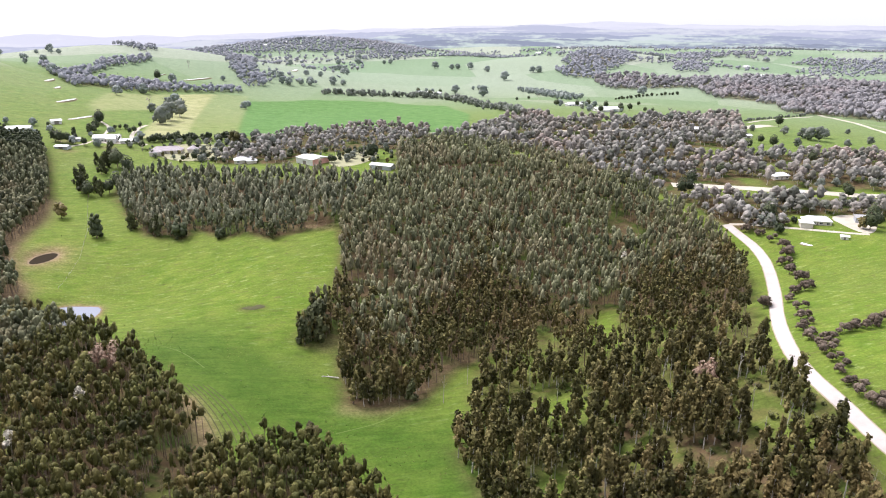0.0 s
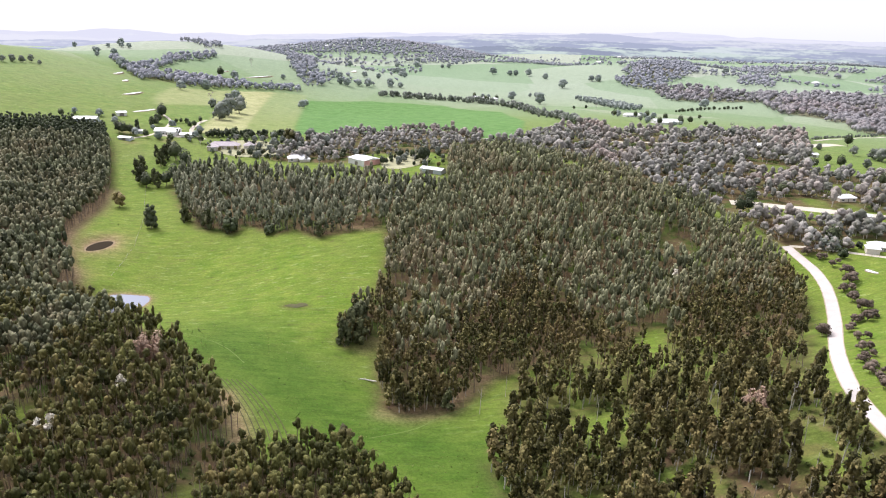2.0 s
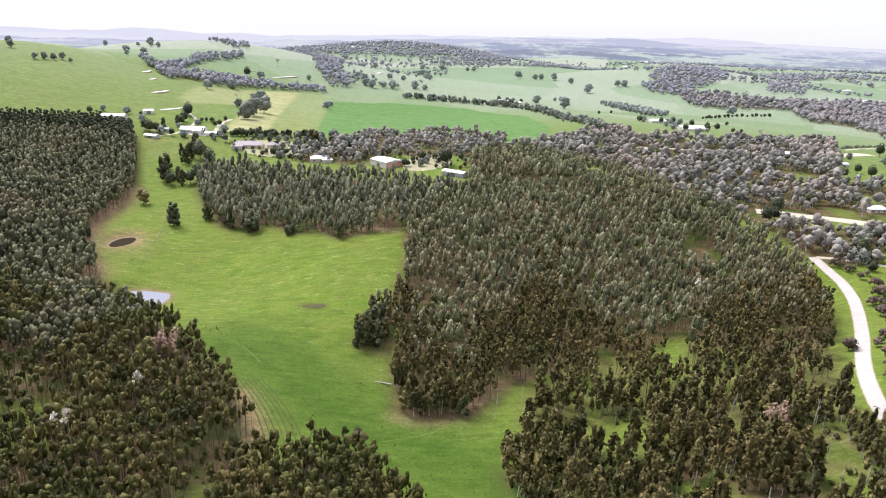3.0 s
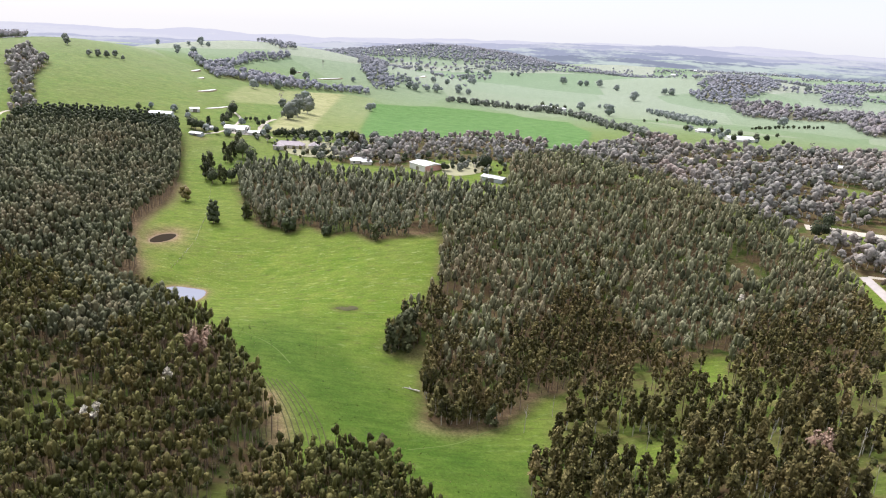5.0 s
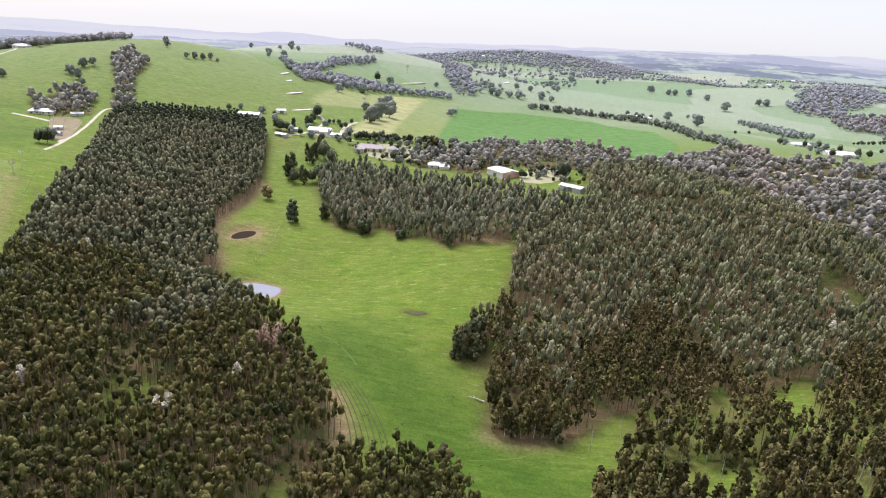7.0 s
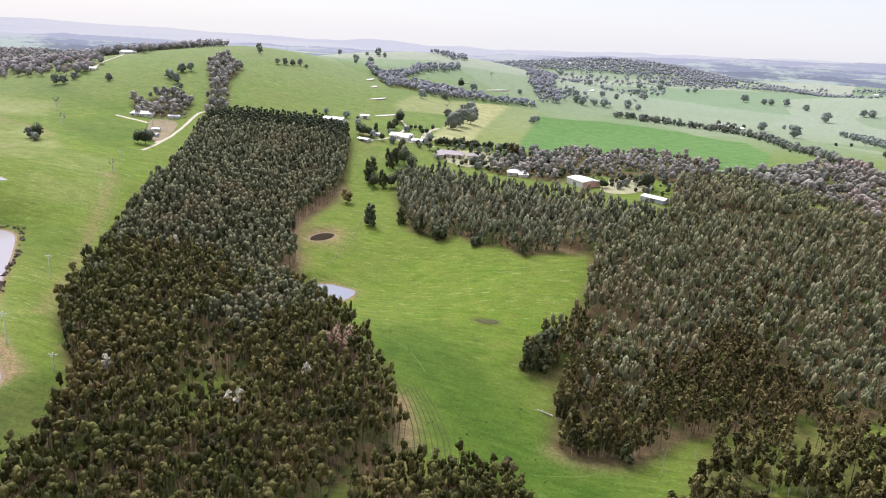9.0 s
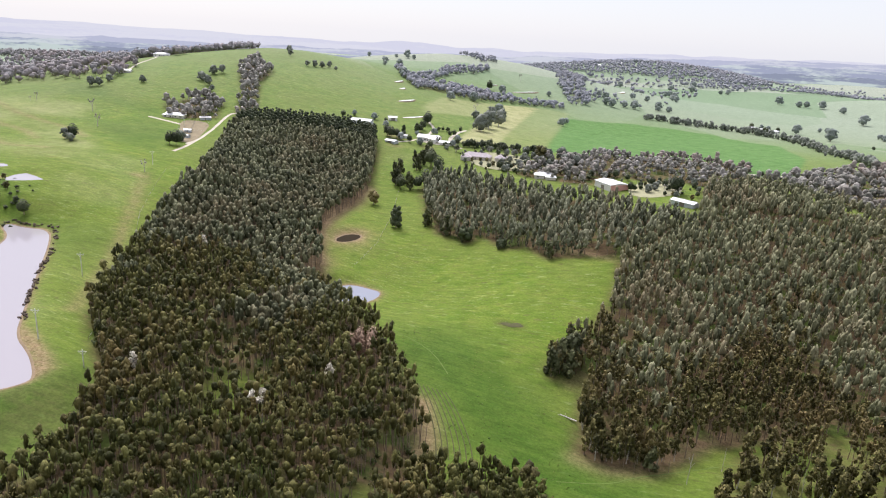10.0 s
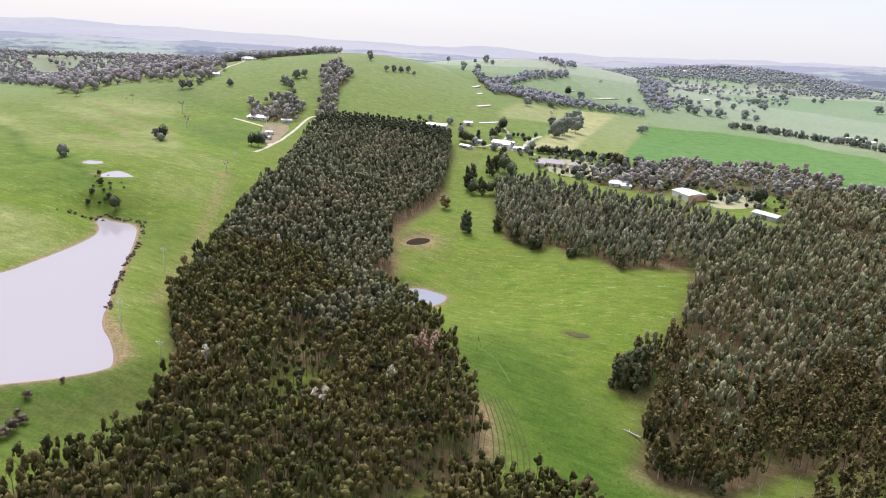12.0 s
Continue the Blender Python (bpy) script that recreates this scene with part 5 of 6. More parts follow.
for rows_of in (FIELD_TREES, FIELD_TREES_UPPER, WEST_TREES, RIDGE_TREES, HOME_TREES, GARDEN_TREES, GARDEN_TREES_UPPER, GARDEN_TREES_FAR, PASTURE_TREES, PASTURE_TREES_EAST, PASTURE_TREES_EAST_UPPER, BUSH_TREES, SPECKLE_TREES):
    for i, (x, y, h, kind) in enumerate(rows_of):
        # gums beyond y 900 take the haze-coloured leaf
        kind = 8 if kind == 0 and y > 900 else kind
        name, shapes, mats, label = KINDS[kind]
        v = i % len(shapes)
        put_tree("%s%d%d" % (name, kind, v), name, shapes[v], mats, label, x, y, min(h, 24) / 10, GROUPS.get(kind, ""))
shrub_shapes = [bush_arrays(270 + s, 10, 6.2, 7, 26) for s in range(4)]
second_row = [(x + 2.5 + (i % 3), y + 4.0 - (i % 2) * 3, h * 0.8, 0) for i, (x, y, h, kind) in enumerate(ROAD_SHRUBS + ROAD_SHRUBS_SOUTH)]
for i, (x, y, h, kind) in enumerate(ROAD_SHRUBS + ROAD_SHRUBS_SOUTH + second_row):
    put_tree("shrub%d" % (i % 4), "roadside_shrub", shrub_shapes[i % 4], (bark, leaf_shrub), "rounded mauve-brown shrub beside the gravel road", x, y, h / 10 * 0.9, "roadside shrubs")

leaf_white = foliage("white_leaf", (0.66, 0.6, 0.5), (0.75, 0.69, 0.59), (0.82, 0.77, 0.68))
pale_shape = [loose_gum_arrays(290 + s, 10, 1.7, 5, 26, 0.55) for s in range(2)]
for i, (x, y, h) in enumerate(((-124, 210, 15), (-131, 181, 15), (-134, 180, 13), (-260, 287, 15), (41, 245, 4), (108, 390, 14), (-180, 172, 13.5))):
    put_tree("white%d" % (i % 2), "pale_dead_tree", pale_shape[i % 2], (pale_bark, leaf_white), "dead gum with bleached whitish crown among the plantation", x, y, h / 10, "bleached dead gums")
dead_shape = airy_arrays(300, 10, 2.0, 40, 40, 0.2, 2, 6)
for x, y, h in ((95, 229, 15), (99, 231, 14), (97, 226, 14), (-130, 248, 13), (-134, 245, 14), (-136, 249, 13), (-131, 251, 14), (-128, 244, 12), (-135, 241, 13), (-130, 241, 12), (16, 262, 6)):
    put_tree("dead", "dead_gum", dead_shape, (bark, leaf_dead), "dead gum with reddish brown withered leaves", x, y, h / 10, "withered gums")

# pines along the top of the west plantation
pine_shapes = [clump_tree(310 + s, 16, 3.8, 10, 8, 0.1, 0.3) for s in range(3)]
for i in range(112):
    u = i / 111 * 3.999
    (ax, ay), (bx, by) = PINE_LINE[int(u)], PINE_LINE[int(u) + 1]
    f = u - int(u)
    put_tree("pine%d" % (i % 3), "pine_tree", pine_shapes[i % 3], (bark, leaf_pine), "tall dark pine in a windbreak above the plantation", ax + (bx - ax) * f + (i % 4) * 4, ay + (by - ay) * f - (i % 4) * 8.5, (1.0 if i < 78 else 0.82) + 0.22 * ((i * 0.618) % 1), "windbreak pines")

# hedgerows
hedge_t = [join(sum(bush_arrays(350 + s, 8, 3.6, 4, 10, 0.08), [])) for s in range(5)]


def along(line, gap, spread):
    """Points along a line, jittered across it."""
    out = []
    for (ax, ay), (bx, by) in zip(line, line[1:]):
        k = max(1, int(math.hypot(bx - ax, by - ay) / gap))
        out += [(ax + (bx - ax) * i / k + RNG.normal(0, spread), ay + (by - ay) * i / k + RNG.normal(0, spread)) for i in range(k)]
    return np.array(out)


plant("hedgerow", np.concatenate([along(HEDGE, 3.6, 4.0), along(HEDGE[:5], 5.0, 9.0)]), hedge_t, [bark, leaf_paddock], "long dark hedgerow of trees between paddocks", "hedge", (0.7, 1.75))
far_belt = np.concatenate([along([(-541, 2085), (-401, 2033), (-298, 2019), (-208, 2079), (-110, 2183), (-5, 2240), (76, 2277), (206, 2400)], 9.0, 9.0), along([(262, 1864), (316, 1825), (345, 1800)], 9.0, 8.0), along([(682, 2102), (774, 2096), (833, 2010), (871, 1893)], 9.0, 14.0)])
plant("far_tree_belt", far_belt, far_t, [bark, leaf_far_hazed], "long haze-tinted belt of gums between far paddocks", "woodland", (0.7, 1.6))
plant("paddock_hedge", along([(345, 800), (394, 860), (447, 906), (490, 948)], 5.0, 1.2), hedge_t, [bark, leaf_paddock], "low dark hedge along a paddock track", "hedge", (0.35, 0.7))
plant("tree_block", scatter(HEDGE_BLOCK, 9, 0.4), hedge_t, [bark, leaf_haze], "block of trees in a paddock, greyed for haze", "woodland", (0.9, 1.4))
for i, (x, y) in enumerate(along(HEDGE_DOTS, 8.5, 0.8)):
    put_tree("round_bush40", "round_bush", KINDS[4][1][0], KINDS[4][2], KINDS[4][3], x, y, 0.38 + 0.1 * (i % 3), GROUPS[4])
for i, (x, y) in enumerate(along(ROAD_ROW[:3], 11, 1.0)):
    put_tree("dark_tree1%d" % (i % 3), "dark_tree", KINDS[1][1][i % 3], KINDS[1][2], KINDS[1][3], x, y, 0.55 + 0.15 * (i % 3), GROUPS[1])
for i, (x, y) in enumerate(along(HOME_HEDGE, 4.5, 0.6)):
    put_tree("round_bush40", "round_bush", KINDS[4][1][0], KINDS[4][2], KINDS[4][3], x, y, 0.5 + 0.12 * (i % 3), GROUPS[4])
HOUSES_AT = [(-166, 577), (-244, 612), (-222, 617), (-309, 640), (-108, 570), (-48, 546)]
for k, poly in enumerate((GARDEN, GARDEN_B)):
    for i, (x, y) in enumerate(scatter(poly, 8.5, 0.48)):
        if min(math.hypot(x - a_, y - b_) for a_, b_ in HOUSES_AT) < 13:
            continue
        kind = (0, 1, 4, 3, 0, 5, 1)[(i * 5 + k) % 7]
        name, shapes, mats, label = KINDS[kind]
        v = i % len(shapes)
        put_tree("%s%d%d" % (name, kind, v), name, shapes[v], mats, label, x, y, (0.75, 0.6, 0.3, 0.5, 0.6, 0.8)[i % 6] * (1.0 if kind not in (3, 4) else 0.6), GROUPS.get(kind, ""))
for i, (x, y) in enumerate(DAM_FOOT):
    put_tree("shrub%d" % (i % 4), "roadside_shrub", shrub_shapes[i % 4], (bark, leaf_shrub), "low dark shrub below the lake's earth wall", x, y, 0.22 + 0.12 * (i % 3))
creek = np.concatenate([along([(-423, 282), (-408, 272), (-395, 266), (-388, 258)], 4.0, 3.0), along([(-404, 284), (-396, 276), (-388, 270)], 4.0, 4.0), along([(-392, 240), (-385, 250), (-378, 262)], 2.2, 2.0)])
plant("creek_scrub", creek, [join(sum(airy_arrays(385 + s, 3.2, 2.2, 18, 12, 0.3, 2, 2), [])) for s in range(4)], [bark, leaf_pine], "dark scrub along the gully at the lake's head", "scrub", (0.2, 0.75))
shore = along([(-388, 256), (-385, 263), (-371, 262), (-356, 268), (-340, 257), (-331, 251), (-318, 239), (-307, 228), (-295, 215), (-280, 203), (-266, 190), (-250, 178)], 1.1, 0.7)
plant("shore_scrub", shore[field_noise(shore, 0.12, 8.0) > -0.1], [join(sum(clump_tree(370 + s, 1.4, 1.4, 4, 4), [])) for s in range(3)], [bark, leaf_shrub], "low grey scrub and reeds along the lake shore", "scrub", (0.25, 0.8))

# trees round the farmhouses beyond the bush
for k, (hx, hy) in enumerate(((203, 880), (184, 994), (-24, 1266), (-391, 643), (-309, 640))):
    for i in range(9):
        a = i * 0.7 + k + RNG.uniform(-0.2, 0.2)
        d = RNG.uniform(19, 30)
        kind = 8 if (i + k) % 3 else 1
        name, shapes, mats, label = KINDS[kind]
        put_tree("%s%d%d" % (name, kind, i % 3), name, shapes[i % 3], mats, label, hx + d * math.cos(a), hy + d * math.sin(a), RNG.uniform(0.5, 1.0), GROUPS[kind])

# tussocks and weeds in the grass
tuft_t = [join([(*sprays(np.random.default_rng(330 + s), np.array([0, 0, 0.1]), 0.35, 7, 0.3), 0)]) for s in range(4)]
weed_t = [join([(*clump(np.random.default_rng(340 + s), np.array([0, 0, 0.3]), 0.7, 0.6), 0), (*sprays(np.random.default_rng(341 + s), np.array([0, 0, 0.4]), 0.7, 6, 0.25), 0)]) for s in range(3)]
leaf_tuft = foliage("tussock_leaf", (0.12, 0.16, 0.035), (0.17, 0.20, 0.05), (0.26, 0.27, 0.10))
leaf_weed = foliage("weed_leaf", (0.07, 0.12, 0.022), (0.10, 0.155, 0.03), (0.14, 0.19, 0.05))
MEADOW = [(-84, 214), (-120, 262), (-200, 345), (-258, 420), (-270, 500), (-170, 440), (-70, 430), (-58, 360), (-70, 300), (-40, 240), (10, 250), (0, 190), (-50, 205)]
tufts = scatter(MEADOW, 3.0, 0.5)
tufts = tufts[field_noise(tufts, 0.05, 31.0) > 0.12]
plant("grass_tussocks", tufts, tuft_t, [leaf_tuft], "low yellow-green tussocks in the grazed field", "grass", (0.35, 0.8))
drain = rounded([(-141, 290), (-131, 286), (-116, 277), (-102, 268), (-92, 262), (-83, 254), (-75, 240), (-66, 232)], False)
weeds = scatter(MEADOW, 2.4, 0.5)
weeds = weeds[RNG.uniform(0, 1, len(weeds)) < 0.6 * np.exp(-(line_distance(drain, weeds[:, 0], weeds[:, 1]) / 2.5) ** 2) + 0.035 * np.exp(-(line_distance(drain, weeds[:, 0], weeds[:, 1]) / 12) ** 2) + 0.0006]
plant("drain_weeds", weeds, weed_t, [leaf_weed], "dark weeds along a wet drain in the field", "weeds", (0.2, 0.6))

# ---- buildings ----
white_roof = plain("white_roof_sheet", (0.74, 0.735, 0.75), 0.45, 0.0, 0.08, 0.6)
grey_roof = plain("grey_roof_sheet", (0.42, 0.41, 0.42), 0.5, 0.0, 0.15, 0.6)
tile_roof = plain("faded_tile_roof", (0.40, 0.35, 0.37), 0.8, 0, 0.2, 1.5, 0.02)
cream_wall = plain("cream_wall", (0.6, 0.55, 0.48), 0.85, 0, 0.12, 1.0)
red_wall = plain("faded_red_wall", (0.62, 0.33, 0.29), 0.8, 0, 0.12, 1.0)
grey_wall = plain("grey_shed_wall", (0.46, 0.48, 0.52), 0.6, 0, 0.12, 0.8)
white_wall = plain("white_wall", (0.7, 0.68, 0.66), 0.75, 0, 0.1, 0.8)
dark_glass = plain("window_glass", (0.03, 0.035, 0.04), 0.08, 0, 0.2)
frame_paint = plain("frame_paint", (0.7, 0.69, 0.67), 0.6, 0, 0.08)
door_paint = plain("door_paint", (0.2, 0.17, 0.15), 0.6, 0, 0.15)
bank_soil = plain("bank_soil", (0.235, 0.19, 0.115), 0.95, 0, 0.3, 0.5, 0.05)
post_wood = plain("weathered_post", (0.32, 0.27, 0.21), 0.9, 0, 0.3, 4.0)


def roof_mesh(length, width, wall_h, rise, hip, over=0.6):
    """A pitched sheet roof with overhang and thickness; hip: how far the ridge stops short of the ends."""
    bm = bmesh.new()
    L, W = length / 2 + over, width / 2 + over
    low = wall_h - rise * over / (width / 2)
    eave = [bm.verts.new(p) for p in ((-L, -W, low), (L, -W, low), (L, W, low), (-L, W, low))]
    r0, r1 = bm.verts.new((-L + hip, 0, wall_h + rise)), bm.verts.new((L - hip, 0, wall_h + rise))
    faces = [(eave[0], eave[1], r1, r0), (eave[2], eave[3], r0, r1)]
    faces += [(eave[1], eave[2], r1), (eave[3], eave[0], r0)] if hip > 0.2 else []
    made = [bm.faces.new(f) for f in faces]
    out = bmesh.ops.extrude_face_region(bm, geom=made)
    bmesh.ops.translate(bm, verts=[v for v in out["geom"] if isinstance(v, bmesh.types.BMVert)], vec=(0, 0, 0.18))
    bmesh.ops.recalc_face_normals(bm, faces=bm.faces[:])
    return bm


def building(name, x, y, turn, length, width, wall_h, rise, hip, wall, roof, label, category="house", windows=3, wing=None, gable_wall=None, big_door=False):
    """Walls on a footing, a roof, doors and windows on the long sides."""
    root = new(name)
    z = min(at(x + a, y + b) for a in (-width / 2, width / 2) for b in (-width / 2, width / 2))

    def block(cx, cy, ln, wd, h, rs, hp):
        bm = bmesh.new()
        box(bm, cx - ln / 2, cx + ln / 2, cy - wd / 2, cy + wd / 2, -1.0, h)
        if hp <= 0.2:
            for s in (-1, 1):
                xs = cx + s * (ln / 2 - 0.002)
                v = [bm.verts.new(p) for p in ((xs, cy - wd / 2, h), (xs, cy + wd / 2, h), (xs, cy, h + rs))]
                bm.faces.new(v)
        part("wall", bm, wall, root)
        bm = roof_mesh(ln, wd, h, rs, hp)
        bmesh.ops.translate(bm, verts=bm.verts[:], vec=(cx, cy, 0))
        rf = part("roof", bm, roof, root)
        bm = bmesh.new()
        box(bm, cx - ln / 2 + hp, cx + ln / 2 - hp, cy - 0.22, cy + 0.22, h + rs + 0.1, h + rs + 0.26)
        part("ridge_cap", bm, roof, rf)

    block(0, 0, length, width, wall_h, rise, hip)
    if wing:
        block(*wing, wall_h * 0.92, rise * 0.75, min(hip, wing[3] / 2))
    if gable_wall:
        for s in (-1, 1):
            bm = bmesh.new()
            box(bm, s * (length / 2 + 0.02) - 0.02, s * (length / 2 + 0.02) + 0.02, -width / 2, width / 2, -0.5, wall_h - 0.1)
            part("end_cladding", bm, gable_wall, root, "faded red end wall cladding")
    for s in (-1, 1):
        for k in range(windows):
            wx = -length / 2 + length * (k + 0.5) / windows
            if abs(wx) < 1.5 and windows > 1:
                continue
            wy = s * width / 2
            bm = bmesh.new()
            box(bm, wx - 0.95, wx + 0.95, wy - 0.05, wy + 0.05, 0.85, 2.15)
            wf = part("window", bm, frame_paint, root)
            for q in (-1, 1):
                bm = bmesh.new()
                box(bm, wx + q * 0.45 - 0.4, wx + q * 0.45 + 0.4, wy - 0.07, wy + 0.07, 0.95, 2.05)
                part("pane", bm, dark_glass, wf)
    bm = bmesh.new()
    if big_door:
        box(bm, -2.0, 2.0, -width / 2 - 0.06, -width / 2 + 0.02, 0, min(3.4, wall_h - 0.3))
    else:
        box(bm, -0.5, 0.5, -width / 2 - 0.06, -width / 2 + 0.02, 0, 2.1)
    part("door", bm, door_paint, root)
    root.matrix_basis = pose(x, y, z, 0, 0, turn)
    return tagged(root, label, category)


building("red_shed", -108, 570, -40, 21, 17, 5.2, 1.3, 0, white_wall, white_roof, "large farm shed with white roof and faded red end walls", "shed", 0, gable_wall=red_wall, big_door=True)
building("white_shed", -48, 546, -25, 19, 8, 3.6, 1.2, 0, grey_wall, white_roof, "low grey shed with white sheet roof behind the plantation", "shed", 0, big_door=True)
building("house", -166, 577, 20, 17, 9, 3.0, 2.0, 4, cream_wall, white_roof, "cream house with white hipped roof among gardens", wing=(5, -5, 8, 8))
building("homestead", -244, 612, 10, 26, 12, 3.1, 2.8, 5, cream_wall, tile_roof, "large cream homestead with faded tiled hipped roofs", windows=5, wing=(-8, -6, 9, 12))
building("homestead_wing", -222, 617, 100, 13, 9, 3.0, 2.2, 4, cream_wall, tile_roof, "wing of the homestead with faded tiled roof", wing=None)
building("farmhouse", -309, 640, 8, 22, 11, 3.8, 2.2, 0, white_wall, white_roof, "white farmhouse with bright sheet roof by the yard", windows=4, wing=(6, -6, 7, 8))
building("garage", -288, 636, 15, 13, 7, 2.8, 1.2, 0, white_wall, white_roof, "low white garage beside the farmhouse", "garage", 0, big_door=True)
building("small_shed", -333, 607, -10, 12, 6, 2.6, 1.0, 0, grey_wall, white_roof, "small pale roofed shed at the field's end", "shed", 0, big_door=True)
building("small_shed", -334, 630, 30, 9, 6, 2.6, 1.0, 0, grey_wall, grey_roof, "small grey shed by the track", "shed", 0, big_door=True)
building("machinery_shed", -391, 643, 14, 22, 11, 4.6, 1.6, 0, grey_wall, white_roof, "open grey machinery shed with white roof", "shed", 0, big_door=True)
building("hay_shed", -378, 684, 40, 9, 7, 3.6, 1.2, 0, white_wall, white_roof, "small white hay shed on the hillside", "shed", 0, big_door=True)
building("stone_house", -530, 522, 25, 20, 9, 3.0, 2.0, 3, cream_wall, white_roof, "low house with white roof among grey trees", windows=4)
building("small_shed", -506, 538, 50, 10, 6, 2.6, 1.0, 0, grey_wall, grey_roof, "small grey shed beside the farm track", "shed", 0)
building("small_shed", -478, 488, 30, 6, 4, 2.4, 0.8, 0, grey_wall, white_roof, "tiny pale shed beside the stock yard", "shed", 0)
building("small_shed", -462, 470, 10, 7, 4, 2.4, 0.8, 0, grey_wall, grey_roof, "tiny grey shed by the dirt lane", "shed", 0)
building("hill_house", -757, 717, 40, 20, 9, 3.4, 2.0, 3, white_wall, white_roof, "white house on the ridge below the woods", windows=4)
building("hill_shed", -692, 604, 30, 12, 8, 3.0, 1.2, 0, white_wall, white_roof, "small white shed below the ridge", "shed", 0)
building("roadside_house", 235, 422, -15, 16, 8, 3.0, 2.0, 3, cream_wall, white_roof, "pale roofed house beside a gravel yard", windows=4, wing=(-7, -6, 7, 7))
building("yard_shed", 264, 422, -20, 9, 7, 3.4, 1.2, 0, grey_wall, grey_roof, "grey shed beside the gravel yard", "shed", 0, big_door=True)
building("yard_shed", 238, 394, -25, 4, 3, 2.0, 0.5, 0, white_wall, white_roof, "tiny white shed at the yard's edge", "shed", 0)
building("bush_house", 253, 516, 15, 13, 8, 3.0, 1.8, 3, cream_wall, white_roof, "white roofed house in the grey bush")
building("bush_house", 253, 697, -8, 14, 8, 3.0, 1.8, 3, cream_wall, white_roof, "pale roofed house between grey trees")
building("small_shed", 291, 668, 20, 9, 6, 2.6, 1.0, 0, white_wall, white_roof, "small pale shed at the paddock's end", "shed", 0, big_door=True)
building("small_shed", 249, 477, -10, 7, 5, 2.6, 0.9, 0, grey_wall, white_roof, "small white roofed shed beside the dirt road", "shed", 0)
building("large_house", 203, 880, 12, 30, 14, 4.0, 2.4, 0, white_wall, white_roof, "long white roofed farm building at the paddock's edge", windows=5, wing=(-8, -8, 14, 9))
building("large_house", 184, 994, 20, 22, 10, 3.6, 2.2, 3, white_wall, white_roof, "white roofed house behind the hedge", windows=4)
for i, (x, y) in enumerate(((-40, 1270), (-24, 1266), (-9, 1263))):
    building("distant_house", x, y, 10 + i * 25, 13, 8, 3.2, 1.8, 2, white_wall, white_roof, "small white house behind a dark hedge")
for i, (x, y) in enumerate(((-560, 2260), (-500, 2300), (-430, 2210), (-380, 2330), (330, 2480), (420, 2620), (760, 1800), (-1020, 1120), (690, 1540))):
    building("distant_house", x, y, i * 37, 20, 12, 4.0, 2.4, 2, white_wall, white_roof, "white house far off among wooded hills")

# ---- banks of the waters ----
bank_brown = plain("bank_earth", (0.23, 0.165, 0.10), 0.95, 0, 0.35, 1.2, 0.05)


def ring_from(poly, a, b):
    """A stretch of a closed line, by shares of its length."""
    n = len(poly)
    return [poly[i % n] for i in range(int(a * n), int(b * n) + 1)]


ribbon("bank_pond", ring_from(POND_R, 0, 1), 0.9, bank_brown, "narrow brown earth rim of the pond", 0.1, cat="bank")
ribbon("bank_dam", ring_from(DAM_R, 0, 1), 1.6, bank_brown, "bare brown bank of the stock dam", 0.1, cat="bank")
ribbon("bank_lake", ring_from(LAKE_R, 0, 1), 1.3, bank_brown, "eroded brown rim of the lake", 0.1, cat="bank")

# ---- yards, tracks and small dams ----
dirt = plain("pale_dirt_track", (0.50, 0.45, 0.375), 0.95, 0, 0.2, 0.6, 0.03)
for line, w, label in (
    ([(-500, 580), (-504, 567), (-477, 519), (-439, 453), (-424, 420)], 2.8, "pale dirt track down to the paddocks"),
    ([(169, 503), (197, 500), (256, 483), (308, 471), (380, 452)], 9.0, "pale dirt road through the grey bush"),
    ([(-16, 683), (29, 695), (60, 706)], 5.0, "pale dirt road past the green crop"),
    ([(-303, 715), (-301, 679), (-291, 647), (-270, 632)], 4.0, "pale curved driveway to the farmhouse"),
    ([(312, 736), (336, 754), (361, 769)], 15.0, "pale sand arena in an eastern paddock"),
    ([(496, 943), (447, 900), (394, 853), (345, 793)], 3.5, "pale track behind a hedge"),
    ([(521, 972), (500, 850), (478, 753), (470, 690)], 6.0, "pale road climbing past grey woods"),
    ([(185, 432), (199, 428), (217, 417), (242, 404), (255, 398)], 3.0, "narrow driveway to the roadside house"),
    ([(-757, 708), (-740, 690), (-728, 655), (-700, 615)], 3.0, "pale track along the ridge to the hill house"),
    ([(-546, 505), (-520, 505), (-490, 508), (-465, 490), (-440, 450)], 3.5, "pale dirt farm lane beside the sheds"),
    ([(-330, 612), (-320, 628), (-318, 655), (-328, 690), (-352, 716)], 3.0, "pale farm lane between the sheds"),
    ([(105, 684), (147, 681), (177, 679), (194, 688), (213, 701), (236, 718), (262, 722)], 5.0, "pale road glimpsed between grey trees"),
):
    ribbon("track", rounded(line, False), w, dirt, label, cat="track")


rut = plain("furrow_soil", (0.068, 0.066, 0.022), 0.95, 0, 0.35, 0.8)
worn_lawn = plain("dry_lawn", (0.34, 0.33, 0.2), 0.95, 0, 0.2, 0.5)


def yard(name, poly, material, label):
    """A patch of bare ground draped over the land."""
    poly = rounded(poly)
    bm = bmesh.new()
    bm.faces.new([bm.verts.new((x, y, 0)) for x, y in poly])
    bmesh.ops.triangulate(bm, faces=bm.faces[:])
    bmesh.ops.subdivide_edges(bm, edges=bm.edges[:], cuts=3, use_grid_fill=True)
    for v in bm.verts:
        v.co.z = at(v.co.x, v.co.y) + 0.15
    return tagged(part(name, bm, material, None), label, "yard", kind="structure")


yard("yard_gravel", [(248, 434), (266, 436), (271, 420), (262, 402), (253, 398), (249, 412)], dirt, "pale gravel yard beside the roadside house")
